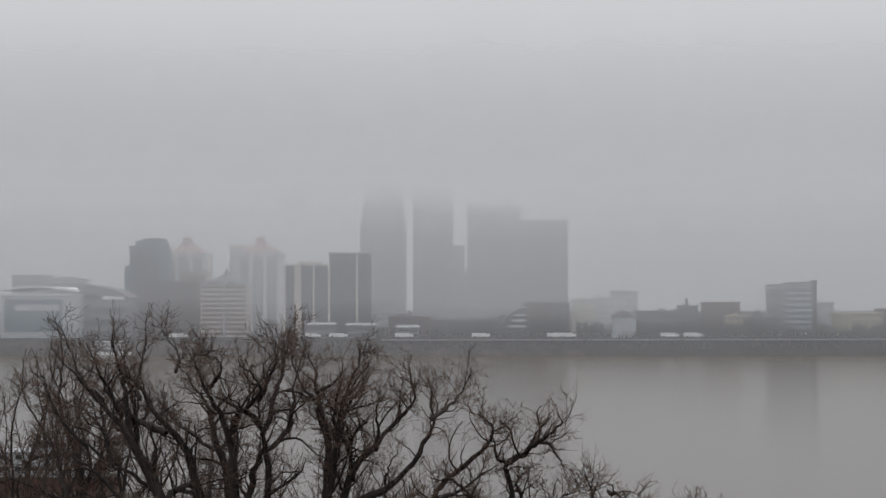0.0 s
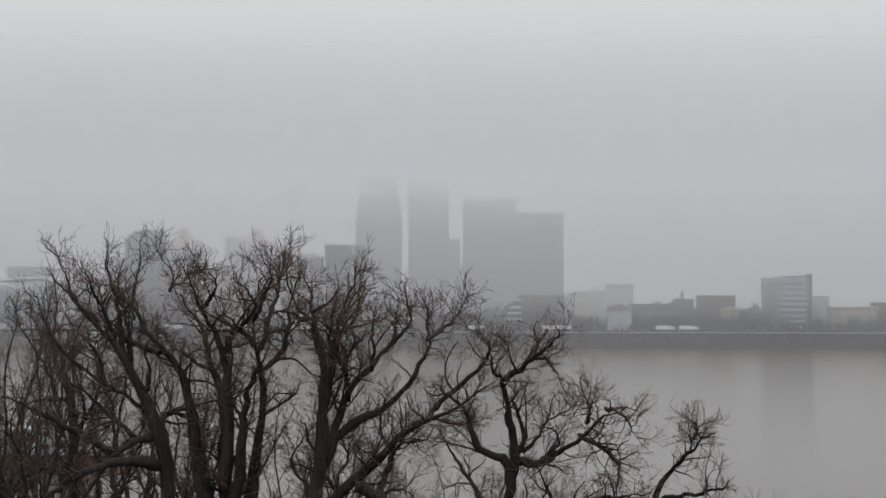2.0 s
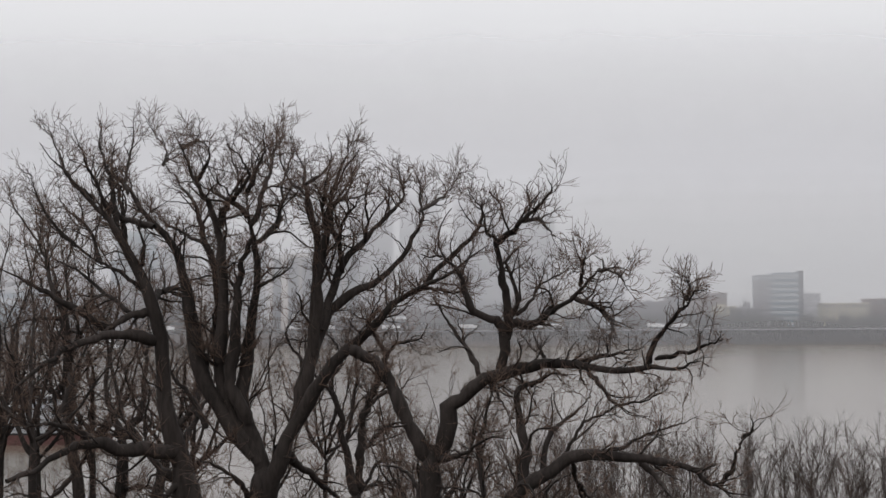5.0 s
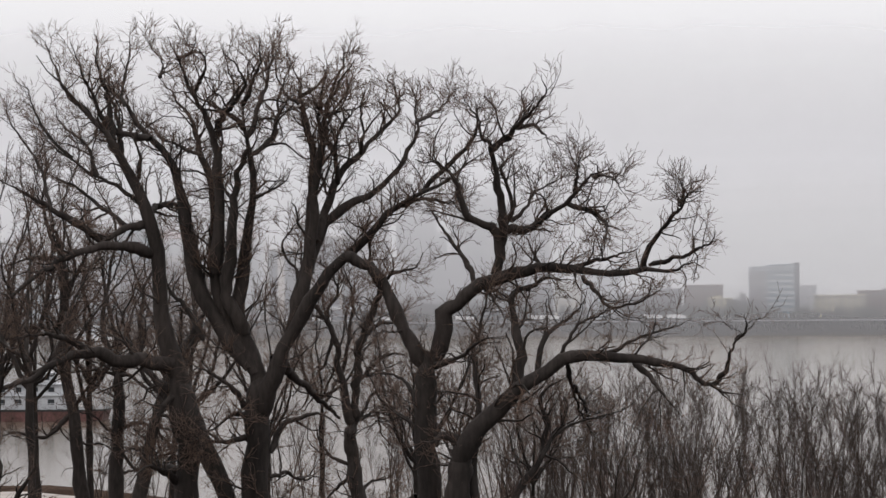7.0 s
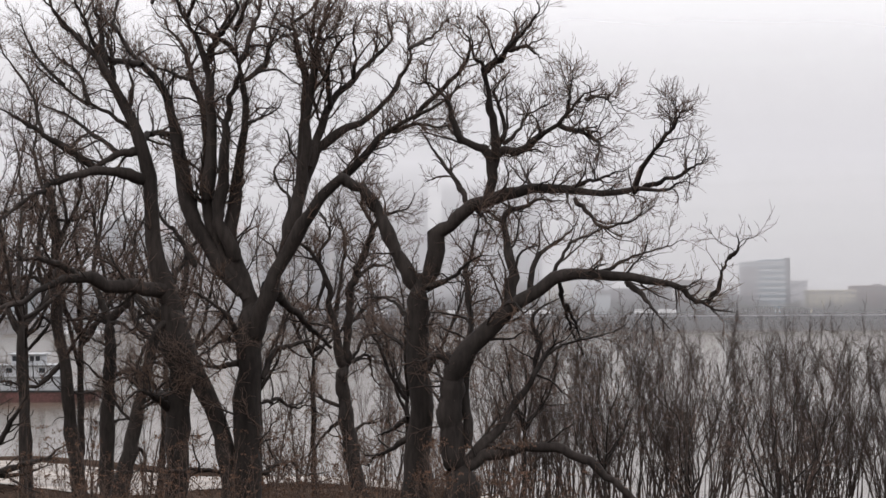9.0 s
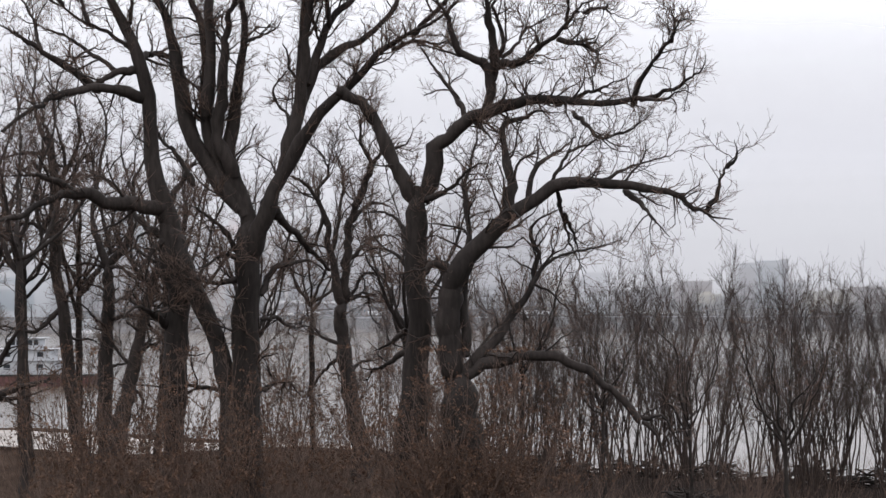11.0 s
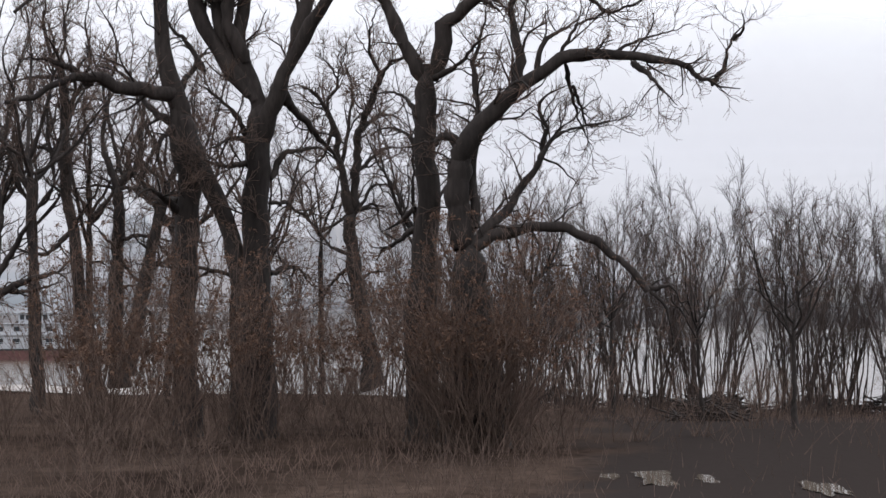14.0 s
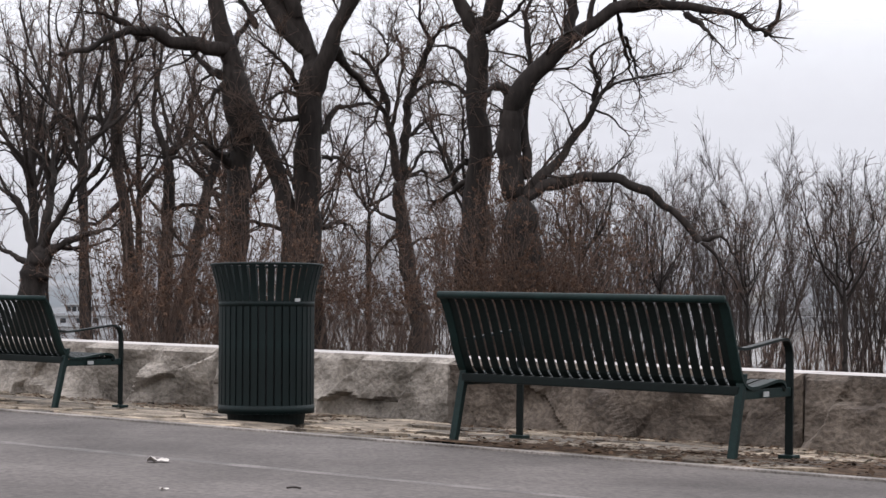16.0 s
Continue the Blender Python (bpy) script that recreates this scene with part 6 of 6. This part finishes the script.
for i, (x, y, w) in enumerate(((4, 115, 3.5), (10, 113, 4.0), (15, 111, 3.5), (20, 108, 4.0), (24, 105, 3.5), (10.5, 84, 2.0), (-2, 120, 3.5), (28, 102, 3.5))):
    brush_pile(x, y, w, 90 + i)

# ---- litter on the promenade ----
def paper(s, n, size, seed):
    bm = bmesh.new()
    bmesh.ops.create_grid(bm, x_segments=6, y_segments=4, size=size)
    for v in bm.verts:
        v.co.z = abs(noise.noise(v.co * (2.2 / size) + Vector((seed, 0, 0)))) * size * 0.9
        v.co.y *= 0.5
    ob = tagged(part("litter_paper", bm, M_PAPER, smooth=True), "crumpled scrap of pale paper on the asphalt", "litter", "litter on the asphalt")
    ob.matrix_basis = on_terrace(s, n, strip_z(-0.84) + 0.003, 40 * seed)


paper(1.64, -2.58, 0.05, 1)
paper(2.50, -3.40, 0.02, 2)
st = tagged(part("stick", tube_bm([(-0.03, 0, 0), (0, 0.006, 0.003), (0.03, 0, 0)], 0.004, 6, 8), M_BARK, smooth=True), "small dead stick on the asphalt", "stick", "litter on the asphalt")
st.matrix_basis = on_terrace(2.84, -3.0, strip_z(-0.84) + 0.006, 30)

# dead leaves and dirt blown over the flagstones
rng = np.random.default_rng(31)
N = 5200
ls = np.concatenate([rng.normal(3.6, 1.1, 3000), rng.uniform(-7, 6, 2200)])
lb = np.concatenate([rng.normal(0.15, 0.55, 3000), 2.16 - np.abs(rng.normal(0, 0.5, 2200))])
ok = (lb > -0.74) & (lb < 2.18)
ls, lb = ls[ok], lb[ok]
N = len(ls)
c = np.stack([ls, lb, -0.05 * (lb + 0.62) + 0.012 + 0.016 * rng.random(N)], axis=1)
ang = rng.random(N) * 6.283
a = np.stack([np.cos(ang), np.sin(ang), rng.normal(0, 0.15, N)], axis=1)
b2 = np.stack([-np.sin(ang), np.cos(ang), rng.normal(0, 0.15, N)], axis=1)
sz = (0.012 + 0.02 * rng.random(N))[:, None]
v = np.stack([c - a * sz, c + b2 * sz * 0.6, c + a * sz, c - b2 * sz * 0.6], axis=1).reshape(-1, 3)
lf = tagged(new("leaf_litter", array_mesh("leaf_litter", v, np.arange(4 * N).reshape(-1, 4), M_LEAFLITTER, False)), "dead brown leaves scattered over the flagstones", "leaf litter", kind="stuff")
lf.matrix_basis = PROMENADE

for i, (s0, n0, rs, rn) in enumerate(((3.3, 0.05, 0.75, 0.42), (5.1, 0.1, 0.9, 0.6), (-3.9, 0.2, 0.7, 0.3), (2.3, -0.25, 0.8, 0.26), (4.2, -0.3, 0.9, 0.3), (4.4, 1.3, 1.1, 0.5))):
    bm = bmesh.new()
    ctr = bm.verts.new((s0, n0, strip_z(n0) + 0.030))
    ring = []
    for j in range(40):
        a = 2 * math.pi * j / 40
        k = 1 + 0.55 * noise.noise((math.cos(a) * 2.2, math.sin(a) * 2.2, i * 4.0)) + 0.2 * noise.noise((math.cos(a) * 7, math.sin(a) * 7, i * 4.0))
        nn = max(-0.74, n0 + rn * k * math.sin(a))
        ring.append(bm.verts.new((s0 + rs * k * math.cos(a), nn, strip_z(nn) + 0.006)))
    for j in range(40):
        bm.faces.new((ctr, ring[j], ring[(j + 1) % 40]))
    dp = tagged(part("dirt_patch", bm, M_LEAFLITTER, smooth=True), "damp brown dirt and rotted leaves over the flagstones", "dirt", "dirt patches", "structure")
    dp.matrix_basis = PROMENADE

# moss and weeds at the foot of the wall
bm = bmesh.new()
for i in range(700):
    s, n = prng.gauss(4.2, 0.5), 1.22 - abs(prng.gauss(0, 0.12))
    h = prng.uniform(0.01, 0.05)
    z = strip_z(n) + 0.012
    a = prng.uniform(0, 6.28)
    w = 0.006
    vs = [bm.verts.new(p) for p in ((s - w * math.cos(a), n - w * math.sin(a), z), (s + w * math.cos(a), n + w * math.sin(a), z), (s + prng.gauss(0, 0.015), n + prng.gauss(0, 0.015), z + h))]
    bm.faces.new(vs)
ms = tagged(part("moss", bm, M_MOSS), "low green moss and weeds at the wall foot", "moss", kind="stuff")
ms.matrix_basis = TERRACE

# ---- pieces of wall and pavement ----
wall = thing("wall_terrace", TERRACE.copy(), "low wall of rock-faced buff limestone blocks", "wall", kind="structure")
s = -16.0
i = 0
for ln_ in (2.3, 2.1, 2.4, 2.2, 2.5, 2.75, 2.25, 2.55, 2.3, 2.2, 2.4, 2.4):
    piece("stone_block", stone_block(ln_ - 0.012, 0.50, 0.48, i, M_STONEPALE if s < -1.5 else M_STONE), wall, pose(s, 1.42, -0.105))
    s += ln_
    i += 1

flags = [flag_mesh(prng.uniform(0.32, 0.95), prng.uniform(0.17, 0.30), prng.uniform(0.002, 0.030)) for _ in range(30)]
n = -0.64
while n < 2.16:
    s = -7.6 + prng.uniform(0, 0.4)
    while s < 6.4:
        me = prng.choice(flags)
        lx = max(v.co.x for v in me.vertices) - min(v.co.x for v in me.vertices)
        if prng.random() > 0.06:
            piece("flagstone", me, pave, pose(s + lx / 2, n + prng.uniform(-0.045, 0.045), strip_z(n) - 0.004, prng.uniform(-2.5, 2.5), prng.uniform(-1.5, 1.5), prng.choice((0, 180)) + prng.uniform(-12, 12)))
        s += lx * prng.uniform(0.93, 1.10)
    n += 0.245
